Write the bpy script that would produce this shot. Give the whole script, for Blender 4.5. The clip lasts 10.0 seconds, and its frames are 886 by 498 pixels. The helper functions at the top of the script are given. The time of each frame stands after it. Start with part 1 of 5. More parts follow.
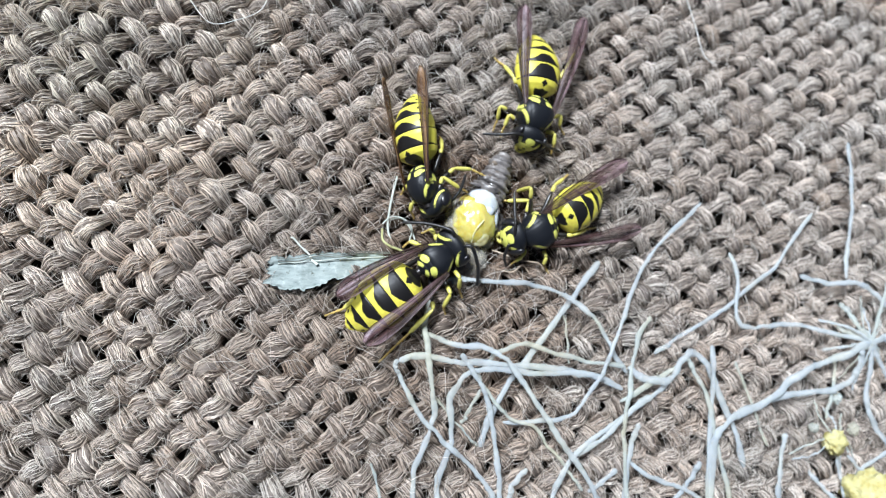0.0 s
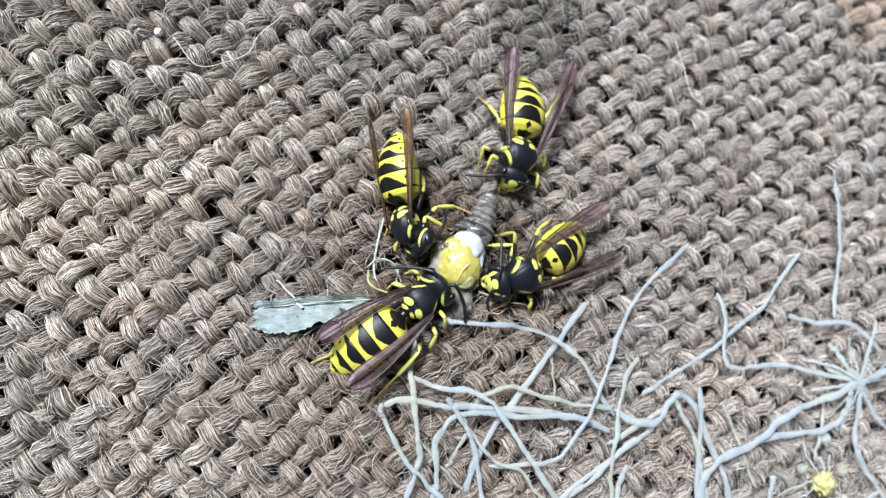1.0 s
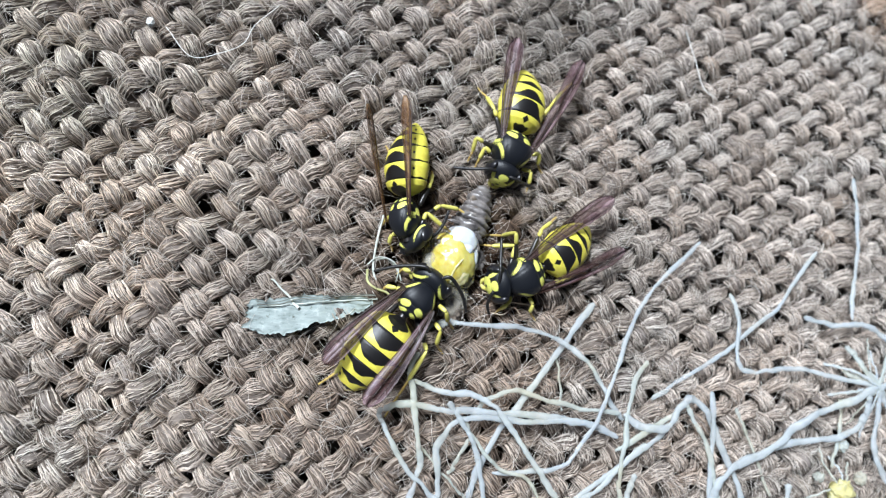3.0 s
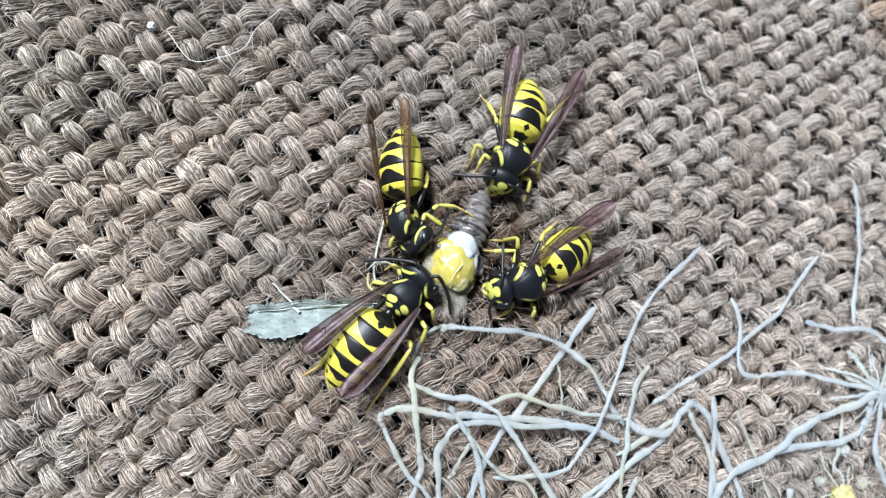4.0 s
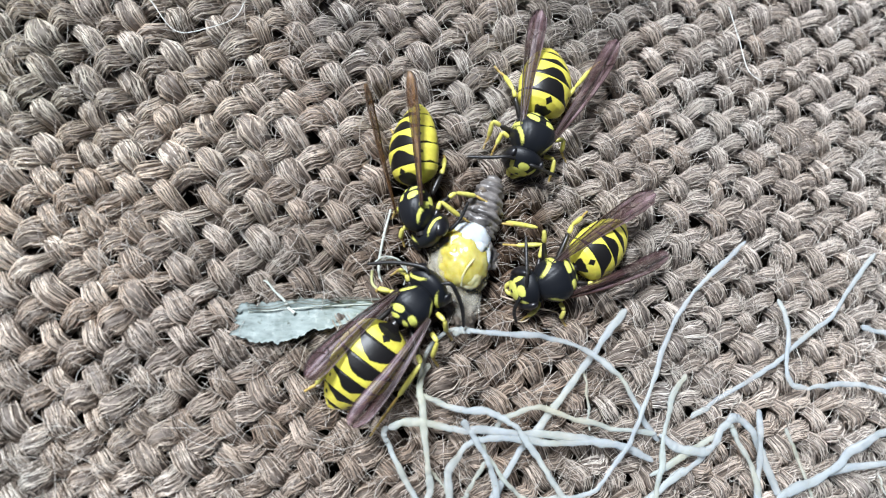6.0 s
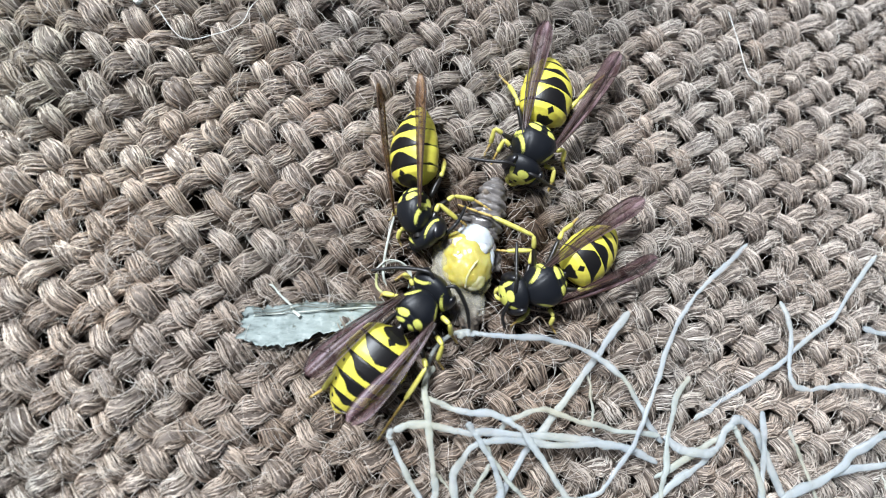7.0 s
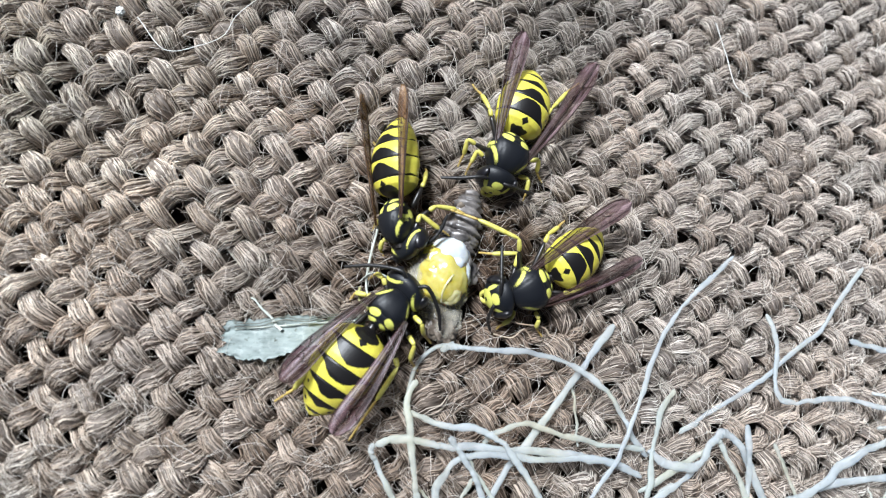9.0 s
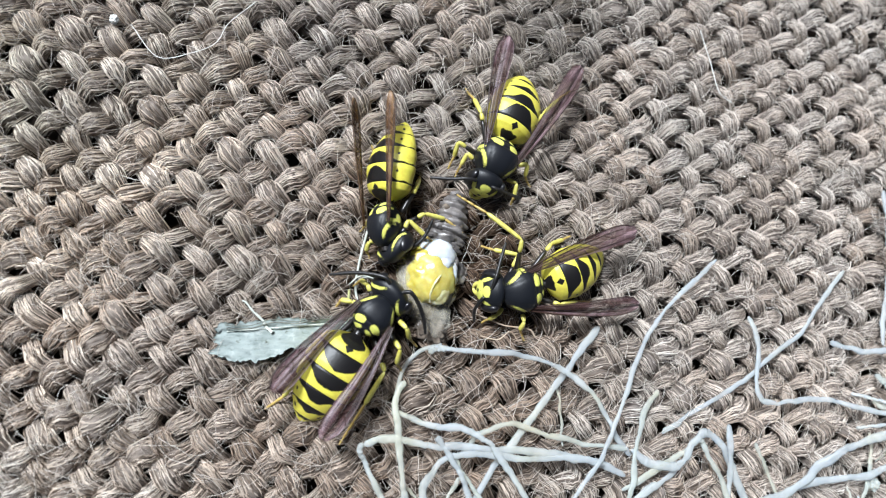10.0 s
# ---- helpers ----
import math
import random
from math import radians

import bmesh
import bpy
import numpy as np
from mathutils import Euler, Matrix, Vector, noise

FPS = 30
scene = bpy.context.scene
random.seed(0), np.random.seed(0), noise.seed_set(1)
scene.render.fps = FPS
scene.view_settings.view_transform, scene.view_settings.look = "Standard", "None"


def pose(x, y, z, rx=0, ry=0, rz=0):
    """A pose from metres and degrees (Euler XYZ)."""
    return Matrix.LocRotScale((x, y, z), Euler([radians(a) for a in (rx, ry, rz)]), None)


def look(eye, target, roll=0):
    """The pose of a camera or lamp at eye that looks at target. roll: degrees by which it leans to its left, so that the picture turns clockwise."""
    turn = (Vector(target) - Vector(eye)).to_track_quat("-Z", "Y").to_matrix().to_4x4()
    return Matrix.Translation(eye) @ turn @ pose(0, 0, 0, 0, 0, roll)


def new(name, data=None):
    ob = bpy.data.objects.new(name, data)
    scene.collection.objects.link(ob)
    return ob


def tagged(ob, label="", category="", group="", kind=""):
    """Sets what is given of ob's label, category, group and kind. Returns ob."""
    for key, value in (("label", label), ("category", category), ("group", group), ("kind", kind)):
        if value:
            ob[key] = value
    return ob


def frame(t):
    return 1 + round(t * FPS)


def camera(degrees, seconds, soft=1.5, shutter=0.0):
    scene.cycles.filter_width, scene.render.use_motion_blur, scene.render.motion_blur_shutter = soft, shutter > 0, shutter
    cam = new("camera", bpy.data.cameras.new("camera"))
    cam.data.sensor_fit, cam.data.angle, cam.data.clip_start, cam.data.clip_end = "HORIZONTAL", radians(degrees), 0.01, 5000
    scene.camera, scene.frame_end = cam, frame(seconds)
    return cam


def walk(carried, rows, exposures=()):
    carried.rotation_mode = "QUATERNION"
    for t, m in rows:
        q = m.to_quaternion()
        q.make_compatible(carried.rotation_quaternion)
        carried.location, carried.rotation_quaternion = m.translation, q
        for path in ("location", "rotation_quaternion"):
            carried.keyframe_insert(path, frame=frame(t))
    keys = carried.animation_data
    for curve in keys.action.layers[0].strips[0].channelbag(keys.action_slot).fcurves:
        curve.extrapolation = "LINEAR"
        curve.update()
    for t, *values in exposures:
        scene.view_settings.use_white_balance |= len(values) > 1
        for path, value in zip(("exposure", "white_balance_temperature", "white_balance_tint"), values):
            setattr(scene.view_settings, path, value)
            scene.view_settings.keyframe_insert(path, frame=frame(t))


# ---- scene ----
# ------------------------------------------------------------ camera
MM = 0.001
PATH = [
    (0.0, -1.894, -3.054, 59.335, 7.330, -13.333, -1.369),
    (0.5, -0.508, 0.201, 58.921, 8.034, -13.390, -1.205),
    (1.0, -0.878, -0.284, 59.848, 8.168, -13.514, -1.170),
    (1.5, -0.095, 0.685, 59.782, 8.292, -13.421, -1.015),
    (2.0, 0.348, -0.021, 58.265, 8.161, -13.197, -0.967),
    (3.5, -0.069, -0.298, 57.720, 8.315, -12.963, -0.976),
    (4.0, -0.000, 0.000, 57.707, 8.341, -12.958, -0.936),
    (4.5, 0.071, 0.554, 57.140, 8.436, -12.824, -0.848),
    (5.0, 0.149, -0.254, 54.076, 8.156, -12.387, -0.793),
    (5.5, 1.659, 1.396, 52.377, 8.327, -12.105, -0.599),
    (5.7, 1.612, 0.912, 51.576, 8.055, -11.915, -0.479),
    (7.0, 1.167, 0.186, 51.864, 8.794, -11.748, -0.744),
    (7.5, 1.515, 0.708, 51.930, 8.782, -11.718, -0.638),
    (8.0, 1.451, 1.224, 52.052, 8.573, -11.752, -0.599),
    (8.5, 2.496, 1.340, 51.714, 8.545, -11.789, -0.602),
    (9.0, 2.360, 1.123, 52.020, 8.851, -11.841, -0.639),
    (9.5, 2.382, 0.569, 52.135, 8.746, -11.883, -0.641),
    (10.0, 2.807, 1.349, 53.294, 8.722, -12.114, -0.611),
]

cam = camera(66, 10.0, 1.1)
cam.data.dof.use_dof, cam.data.dof.focus_distance, cam.data.dof.aperture_fstop = True, 0.0548, 34.0
walk(cam, [(t, pose(x * MM, y * MM, z * MM, rx, ry, rz)) for t, x, y, z, rx, ry, rz in PATH],
     [(0.0, 0.60, 5520, 7), (4.5, 0.60, 5560, 7), (7.5, 0.60, 5660, 7), (10.0, 0.60, 5660, 7)])

# ------------------------------------------------------------ light: open shade under a bright, veiled sky
world = bpy.data.worlds.new("sky")
scene.world = world
world.use_nodes = True
wn = world.node_tree
sky = wn.nodes.new("ShaderNodeTexSky")
sky.sky_type, sky.sun_disc = "NISHITA", False
sky.sun_elevation, sky.sun_rotation = radians(53), radians(-43)
sky.air_density, sky.dust_density, sky.ozone_density = 0.8, 5.0, 0.5
wn.links.new(sky.outputs[0], wn.nodes["Background"].inputs[0])
wn.nodes["Background"].inputs[1].default_value = 0.018
sun_data = bpy.data.lights.new("sun", "SUN")
sun_data.energy, sun_data.angle, sun_data.color = 5.0, radians(15), (1.0, 0.965, 0.92)
sun = new("sun", sun_data)
sun.matrix_world = look((-0.40, 0.44, 0.80), (0, 0, 0))

# ------------------------------------------------------------ materials
def material(name, rough=0.6, base=(0.5, 0.5, 0.5), metal=0.0, spec=0.5):
    m = bpy.data.materials.new(name)
    m.use_nodes = True
    b = m.node_tree.nodes["Principled BSDF"]
    b.inputs["Base Color"].default_value = (*base, 1)
    b.inputs["Roughness"].default_value = rough
    b.inputs["Metallic"].default_value = metal
    b.inputs["Specular IOR Level"].default_value = spec
    return m, m.node_tree, b


def node(tree, kind, **inputs):
    n = tree.nodes.new(kind)
    for key, value in inputs.items():
        n.inputs[key.replace("_", " ")].default_value = value
    return n


def noise_tex(tree, vector, scale, detail=4.0, rough=0.55):
    n = node(tree, "ShaderNodeTexNoise", Scale=scale, Detail=detail, Roughness=rough)
    if vector is not None:
        tree.links.new(vector, n.inputs["Vector"])
    return n.outputs["Fac"]


def ramp(tree, fac, stops):
    n = tree.nodes.new("ShaderNodeValToRGB")
    r = n.color_ramp
    while len(r.elements) < len(stops):
        r.elements.new(0.5)
    for e, (p, c) in zip(r.elements, stops):
        e.position, e.color = p, (*c, 1)
    tree.links.new(fac, n.inputs[0])
    return n.outputs[0]


def mix(tree, fac, a, b, blend="MIX"):
    n = tree.nodes.new("ShaderNodeMix")
    n.data_type, n.blend_type = "RGBA", blend
    for sock, v in ((n.inputs[0], fac), (n.inputs[6], a), (n.inputs[7], b)):
        if isinstance(v, bpy.types.NodeSocket):
            tree.links.new(v, sock)
        elif isinstance(v, tuple):
            sock.default_value = (*v, 1)
        else:
            sock.default_value = v
    return n.outputs[2]


def bump(tree, bsdf, height, distance, strength=1.0):
    n = node(tree, "ShaderNodeBump", Strength=strength, Distance=distance)
    tree.links.new(height, n.inputs["Height"])
    tree.links.new(n.outputs[0], bsdf.inputs["Normal"])


def obj_coord(tree):
    return tree.nodes.new("ShaderNodeTexCoord").outputs["Object"]


def soft_step(tree, value, low, high):
    n = node(tree, "ShaderNodeMapRange")
    n.inputs["From Min"].default_value, n.inputs["From Max"].default_value = low, high
    tree.links.new(value, n.inputs["Value"])
    return n.outputs[0]


def attribute(tree, name):
    n = tree.nodes.new("ShaderNodeAttribute")
    n.attribute_name = name
    return n.outputs["Fac"]


def paleness(t, place):
    """How far the cloth is lightened: more towards one end, in uneven patches."""
    axis = t.nodes.new("ShaderNodeSeparateXYZ")
    t.links.new(place, axis.inputs[0])
    uneven = node(t, "ShaderNodeMath")
    uneven.operation = "MULTIPLY_ADD"
    t.links.new(noise_tex(t, place, 45.0, 3.0), uneven.inputs[0])
    uneven.inputs[1].default_value = 0.05
    slope = node(t, "ShaderNodeMath")
    slope.operation = "MULTIPLY_ADD"
    t.links.new(axis.outputs[1], slope.inputs[0])
    slope.inputs[1].default_value = 0.9
    t.links.new(axis.outputs[0], slope.inputs[2])
    t.links.new(slope.outputs[0], uneven.inputs[2])
    r = node(t, "ShaderNodeMapRange")
    r.inputs["From Min"].default_value, r.inputs["From Max"].default_value, r.inputs["To Max"].default_value = 0.050, 0.115, 0.42
    t.links.new(uneven.outputs[0], r.inputs["Value"])
    return r.outputs[0]


def stains_and_shade(t, place, colour):
    """Tints uneven patches: damp or mouldy, paler, and shade painted round the feeding wasps."""
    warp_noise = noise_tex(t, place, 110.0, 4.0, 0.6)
    # patches at (0.0140, 0.008) and (0.0185, 0.0095) paint the shade between the wasps
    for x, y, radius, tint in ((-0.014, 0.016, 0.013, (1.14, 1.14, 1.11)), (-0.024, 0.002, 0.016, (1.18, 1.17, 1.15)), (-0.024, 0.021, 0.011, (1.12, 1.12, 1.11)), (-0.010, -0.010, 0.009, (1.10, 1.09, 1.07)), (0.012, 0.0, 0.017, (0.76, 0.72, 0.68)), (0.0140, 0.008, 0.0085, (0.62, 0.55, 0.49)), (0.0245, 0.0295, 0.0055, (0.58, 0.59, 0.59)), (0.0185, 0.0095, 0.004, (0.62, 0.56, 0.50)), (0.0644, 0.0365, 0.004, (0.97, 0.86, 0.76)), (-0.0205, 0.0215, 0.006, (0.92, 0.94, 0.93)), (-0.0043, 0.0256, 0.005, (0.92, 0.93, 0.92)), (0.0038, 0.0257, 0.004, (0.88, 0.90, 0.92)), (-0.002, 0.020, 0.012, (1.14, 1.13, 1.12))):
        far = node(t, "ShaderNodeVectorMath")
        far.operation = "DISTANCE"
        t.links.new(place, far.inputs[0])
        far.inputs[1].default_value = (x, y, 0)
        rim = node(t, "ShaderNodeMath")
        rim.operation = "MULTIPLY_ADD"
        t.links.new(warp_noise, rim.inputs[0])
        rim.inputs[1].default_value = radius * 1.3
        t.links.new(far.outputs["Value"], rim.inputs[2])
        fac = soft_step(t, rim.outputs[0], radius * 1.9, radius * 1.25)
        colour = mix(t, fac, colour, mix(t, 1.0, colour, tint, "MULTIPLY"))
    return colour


def jute_material():
    """Coarse jute: fibres along the yarn from its UV, patches of grey and warm brown over the whole cloth."""
    m, t, b = material("jute", 0.78, spec=0.25)
    uv = t.nodes.new("ShaderNodeUVMap").outputs[0]
    stretch = t.nodes.new("ShaderNodeMapping")
    stretch.inputs["Scale"].default_value = (26, 1.3, 1)
    t.links.new(uv, stretch.inputs[0])
    fibre = noise_tex(t, stretch.outputs[0], 1.0, 3.0, 0.6)
    geo = t.nodes.new("ShaderNodeNewGeometry")
    place = geo.outputs["Position"]
    patch = noise_tex(t, place, 75.0, 3.0, 0.6)
    spots = noise_tex(t, place, 620.0, 2.0, 0.6)
    # core kept darker than the fibres: paints shade into the gaps between yarns
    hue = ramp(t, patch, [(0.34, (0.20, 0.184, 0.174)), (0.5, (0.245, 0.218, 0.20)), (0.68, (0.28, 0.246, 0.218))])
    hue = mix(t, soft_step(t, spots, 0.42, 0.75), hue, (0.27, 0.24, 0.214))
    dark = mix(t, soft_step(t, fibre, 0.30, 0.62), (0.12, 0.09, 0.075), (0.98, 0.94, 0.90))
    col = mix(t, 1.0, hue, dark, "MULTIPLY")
    t.links.new(stains_and_shade(t, place, col), b.inputs["Base Color"])
    bump(t, b, fibre, 0.00012, 0.9)
    return m


def fibre_material():
    """Single fibres on the yarns, from dark to bleached."""
    m, t, b = material("jute_fibre", 0.62, spec=0.2)
    geo = t.nodes.new("ShaderNodeNewGeometry")
    patch = noise_tex(t, geo.outputs["Position"], 75.0, 3.0, 0.6)
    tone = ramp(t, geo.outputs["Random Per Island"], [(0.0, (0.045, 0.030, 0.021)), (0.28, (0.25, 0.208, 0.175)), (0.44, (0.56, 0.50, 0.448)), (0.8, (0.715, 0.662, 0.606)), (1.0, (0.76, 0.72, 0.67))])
    hue = ramp(t, patch, [(0.34, (0.84, 0.86, 0.86)), (0.5, (1.0, 0.975, 0.95)), (0.68, (1.06, 0.985, 0.92))])
    tone = mix(t, 1.0, tone, hue, "MULTIPLY")
    tone = mix(t, paleness(t, geo.outputs["Position"]), tone, (0.80, 0.74, 0.685))
    tone = mix(t, 1.0, tone, mix(t, attribute(t, "mark"), (0.66, 0.60, 0.54), (1.12, 1.13, 1.13)), "MULTIPLY")
    t.links.new(stains_and_shade(t, geo.outputs["Position"], tone), b.inputs["Base Color"])
    return m


def hair_material():
    m, t, b = material("jute_hair", 0.6, spec=0.2)
    geo = t.nodes.new("ShaderNodeNewGeometry")
    col = ramp(t, geo.outputs["Random Per Island"], [(0.0, (0.20, 0.155, 0.12)), (0.40, (0.52, 0.46, 0.40)), (1.0, (0.80, 0.755, 0.69))])
    t.links.new(col, b.inputs["Base Color"])
    return m


def shell_material(name, yellow, black, rough_y, rough_b):
    """Insect shell: the attribute "mark" says where it is yellow."""
    m, t, b = material(name, 0.3, spec=0.38)
    where = obj_coord(t)
    edge = noise_tex(t, where, 9000.0, 2.0)
    grain = noise_tex(t, where, 2600.0, 4.0)
    mark = t.nodes.new("ShaderNodeMath")
    mark.operation = "MULTIPLY_ADD"
    t.links.new(edge, mark.inputs[0])
    mark.inputs[1].default_value = 0.10
    t.links.new(attribute(t, "mark"), mark.inputs[2])
    fac = soft_step(t, mark.outputs[0], 0.03, 0.08)
    y = mix(t, soft_step(t, grain, 0.3, 0.75), yellow, tuple(c * k for c, k in zip(yellow, (0.86, 0.74, 0.8))))
    t.links.new(mix(t, fac, black, y), b.inputs["Base Color"])
    r = node(t, "ShaderNodeMapRange")
    t.links.new(fac, r.inputs["Value"])
    r.inputs["To Min"].default_value, r.inputs["To Max"].default_value = rough_b, rough_y
    t.links.new(r.outputs[0], b.inputs["Roughness"])
    bump(t, b, noise_tex(t, where, 14000.0, 2.0), 0.00002, 0.6)
    return m


def wing_material(name, dark, mid, light, pale):
    """Smoky membrane that lets some light through."""
    m, t, b = material(name, 0.40, spec=0.4)
    b.inputs["Specular Tint"].default_value = (0.97, 0.90, 1.0, 1.0)
    where = obj_coord(t)
    stretch = t.nodes.new("ShaderNodeMapping")
    stretch.inputs["Scale"].default_value = (0.22, 1.0, 1.0)
    t.links.new(where, stretch.inputs[0])
    n = noise_tex(t, stretch.outputs[0], 1100.0, 4.0, 0.6)
    col = ramp(t, n, [(0.34, dark), (0.47, mid), (0.56, light), (0.68, pale)])
    t.links.new(col, b.inputs["Base Color"])
    t.links.new(soft_step(t, n, -0.25, 1.15), b.inputs["Alpha"])
    bump(t, b, noise_tex(t, stretch.outputs[0], 2600.0, 3.0), 0.00006, 0.7)
    return m


def mottled(name, low, high, scale, rough, bump_d=0.0, spec=0.5, sss=0.0, coat=0.0, fine=None):
    """A material that wanders between two colours, with fine relief."""
    m, t, b = material(name, rough, spec=spec)
    where = obj_coord(t)
    n = noise_tex(t, where, scale, 5.0, 0.62)
    t.links.new(ramp(t, n, [(0.32, low), (0.68, high)]), b.inputs["Base Color"])
    if bump_d:
        bump(t, b, noise_tex(t, where, fine or scale * 3, 4.0), bump_d, 0.8)
    if sss:
        b.inputs["Subsurface Weight"].default_value = sss
        b.inputs["Subsurface Radius"].default_value = (1.0, 0.8, 0.5)
        b.inputs["Subsurface Scale"].default_value = 0.0005
    b.inputs["Coat Weight"].default_value = coat
    b.inputs["Coat Roughness"].default_value = 0.12
    return m


def leaf_material():
    """Grey-green dry leaf: streaks along the blade, dirt and bleached flecks."""
    m, t, b = material("dry_leaf", 0.72, spec=0.35)
    where = obj_coord(t)
    stretch = t.nodes.new("ShaderNodeMapping")
    stretch.inputs["Scale"].default_value = (0.35, 1.0, 1.0)
    t.links.new(where, stretch.inputs[0])
    streak = noise_tex(t, stretch.outputs[0], 2200.0, 4.0, 0.65)
    fleck = noise_tex(t, where, 1500.0, 5.0, 0.7)
    col = ramp(t, streak, [(0.26, (0.13, 0.160, 0.145)), (0.42, (0.27, 0.315, 0.300)), (0.62, (0.33, 0.375, 0.360))])
    col = mix(t, soft_step(t, fleck, 0.55, 0.72), col, (0.48, 0.52, 0.50))
    col = mix(t, soft_step(t, fleck, 0.40, 0.28), col, (0.10, 0.11, 0.09))
    t.links.new(col, b.inputs["Base Color"])
    bump(t, b, streak, 0.00012, 0.9)
    return m


def root_material(name, cool, mid, warm):
    """Bare root: half see-through, its tone wandering along the length, dirt in fine specks."""
    m, t, b = material(name, 0.5, spec=0.4)
    where = t.nodes.new("ShaderNodeNewGeometry").outputs["Position"]
    col = ramp(t, noise_tex(t, where, 130.0, 2.0), [(0.46, cool), (0.59, mid), (0.73, warm)])
    speck = noise_tex(t, where, 1700.0, 4.0, 0.7)
    col = mix(t, soft_step(t, speck, 0.38, 0.26), col, (0.42, 0.38, 0.31))
    t.links.new(col, b.inputs["Base Color"])
    clear = node(t, "ShaderNodeMapRange")
    clear.inputs["To Min"].default_value, clear.inputs["To Max"].default_value = 0.20, 0.68
    t.links.new(noise_tex(t, where, 320.0, 3.0), clear.inputs["Value"])
    t.links.new(clear.outputs[0], b.inputs["Alpha"])
    b.inputs["Subsurface Weight"].default_value = 0.2
    b.inputs["Subsurface Radius"].default_value = (1.0, 0.9, 0.7)
    b.inputs["Subsurface Scale"].default_value = 0.0003
    bump(t, b, speck, 0.00004, 0.8)
    return m


JUTE = jute_material()
FIBRE = fibre_material()
HAIR = hair_material()
SHELL = shell_material("wasp_shell", (0.73, 0.69, 0.085), (0.010, 0.009, 0.009), 0.40, 0.38)
CHEST = shell_material("wasp_chest", (0.72, 0.76, 0.15), (0.008, 0.009, 0.012), 0.42, 0.46)
EYE = mottled("eye_black", (0.006, 0.006, 0.008), (0.014, 0.013, 0.015), 3000, 0.32)
WING = wing_material("wing_membrane", (0.030, 0.016, 0.014), (0.085, 0.046, 0.042), (0.14, 0.084, 0.090), (0.29, 0.20, 0.21))
AMBER_WING = wing_material("amber_wing", (0.035, 0.017, 0.008), (0.10, 0.048, 0.018), (0.19, 0.10, 0.04), (0.34, 0.22, 0.12))
VEIN = mottled("wing_vein", (0.018, 0.009, 0.007), (0.05, 0.025, 0.016), 1500, 0.4)
LEG = mottled("leg_yellow", (0.48, 0.42, 0.06), (0.70, 0.66, 0.18), 2500, 0.38, 0.00001)
TARSUS = mottled("tarsus_amber", (0.36, 0.24, 0.06), (0.56, 0.42, 0.12), 2500, 0.4, 0.00001)
DARK = mottled("leg_black", (0.009, 0.008, 0.008), (0.022, 0.018, 0.015), 2500, 0.34, 0.00001)
ANTENNA = mottled("antenna_black", (0.008, 0.008, 0.009), (0.020, 0.018, 0.017), 2500, 0.42, 0.00001)
ROOT_WHITE = root_material("root_white", (0.52, 0.565, 0.585), (0.57, 0.605, 0.595), (0.585, 0.595, 0.49))
ROOT_CREAM = root_material("root_cream", (0.52, 0.565, 0.53), (0.57, 0.57, 0.47), (0.53, 0.48, 0.34))
LEAF = leaf_material()
THREAD = mottled("white_thread", (0.66, 0.66, 0.62), (0.84, 0.84, 0.80), 900, 0.5)
CURLED = mottled("curled_edge", (0.06, 0.06, 0.05), (0.24, 0.25, 0.21), 900, 0.7, 0.00004)
CRUMB = mottled("yellow_crumb", (0.40, 0.34, 0.10), (0.52, 0.50, 0.27), 900, 0.75, 0.00025, sss=0.3)
PULP = mottled("yellow_pulp", (0.62, 0.50, 0.06), (0.80, 0.73, 0.26), 700, 0.26, 0.00005, sss=0.6, coat=0.5, fine=1500)
CREAM = mottled("cream_pulp", (0.68, 0.61, 0.24), (0.80, 0.76, 0.50), 900, 0.24, 0.00005, sss=0.5, coat=0.5, fine=1700)
for soft, share in ((PULP, 0.28), (CREAM, 0.2)):
    soft.node_tree.nodes["Principled BSDF"].inputs["Transmission Weight"].default_value = share
WET = mottled("wet_skin", (0.05, 0.037, 0.027), (0.26, 0.215, 0.17), 900, 0.34, 0.00018, coat=0.35, fine=1500)
FAT = mottled("white_fat", (0.44, 0.47, 0.49), (0.64, 0.67, 0.68), 600, 0.30, 0.00003, sss=0.5, coat=0.35, fine=1700)
SKIN = mottled("grub_skin", (0.024, 0.021, 0.021), (0.29, 0.265, 0.25), 700, 0.36, 0.00014, coat=0.4, fine=1700)
CASING = mottled("torn_skin", (0.24, 0.20, 0.12), (0.56, 0.52, 0.42), 900, 0.32, 0.00012, coat=0.3, fine=1800)
CASING.node_tree.nodes["Principled BSDF"].inputs["Alpha"].default_value = 0.45
GEL = mottled("clear_gel", (0.50, 0.46, 0.36), (0.72, 0.70, 0.62), 900, 0.16, 0.00010, coat=0.4, fine=1500)
GEL.node_tree.nodes["Principled BSDF"].inputs["Alpha"].default_value = 0.27
LICHEN = mottled("lichen", (0.40, 0.43, 0.38), (0.66, 0.69, 0.63), 600, 0.8, 0.00005)
MOSS = mottled("yellow_lichen", (0.30, 0.30, 0.12), (0.52, 0.52, 0.26), 900, 0.8, 0.00006)
TAN = mottled("tan_root", (0.34, 0.25, 0.17), (0.62, 0.52, 0.40), 700, 0.6, 0.00003)
# lint coloured dark so that the gaps between yarns read as shaded
LINT = mottled("gap_shade_lint", (0.05, 0.036, 0.027), (0.24, 0.19, 0.15), 500, 0.6)
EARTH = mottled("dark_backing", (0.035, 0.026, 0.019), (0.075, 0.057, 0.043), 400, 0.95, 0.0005)


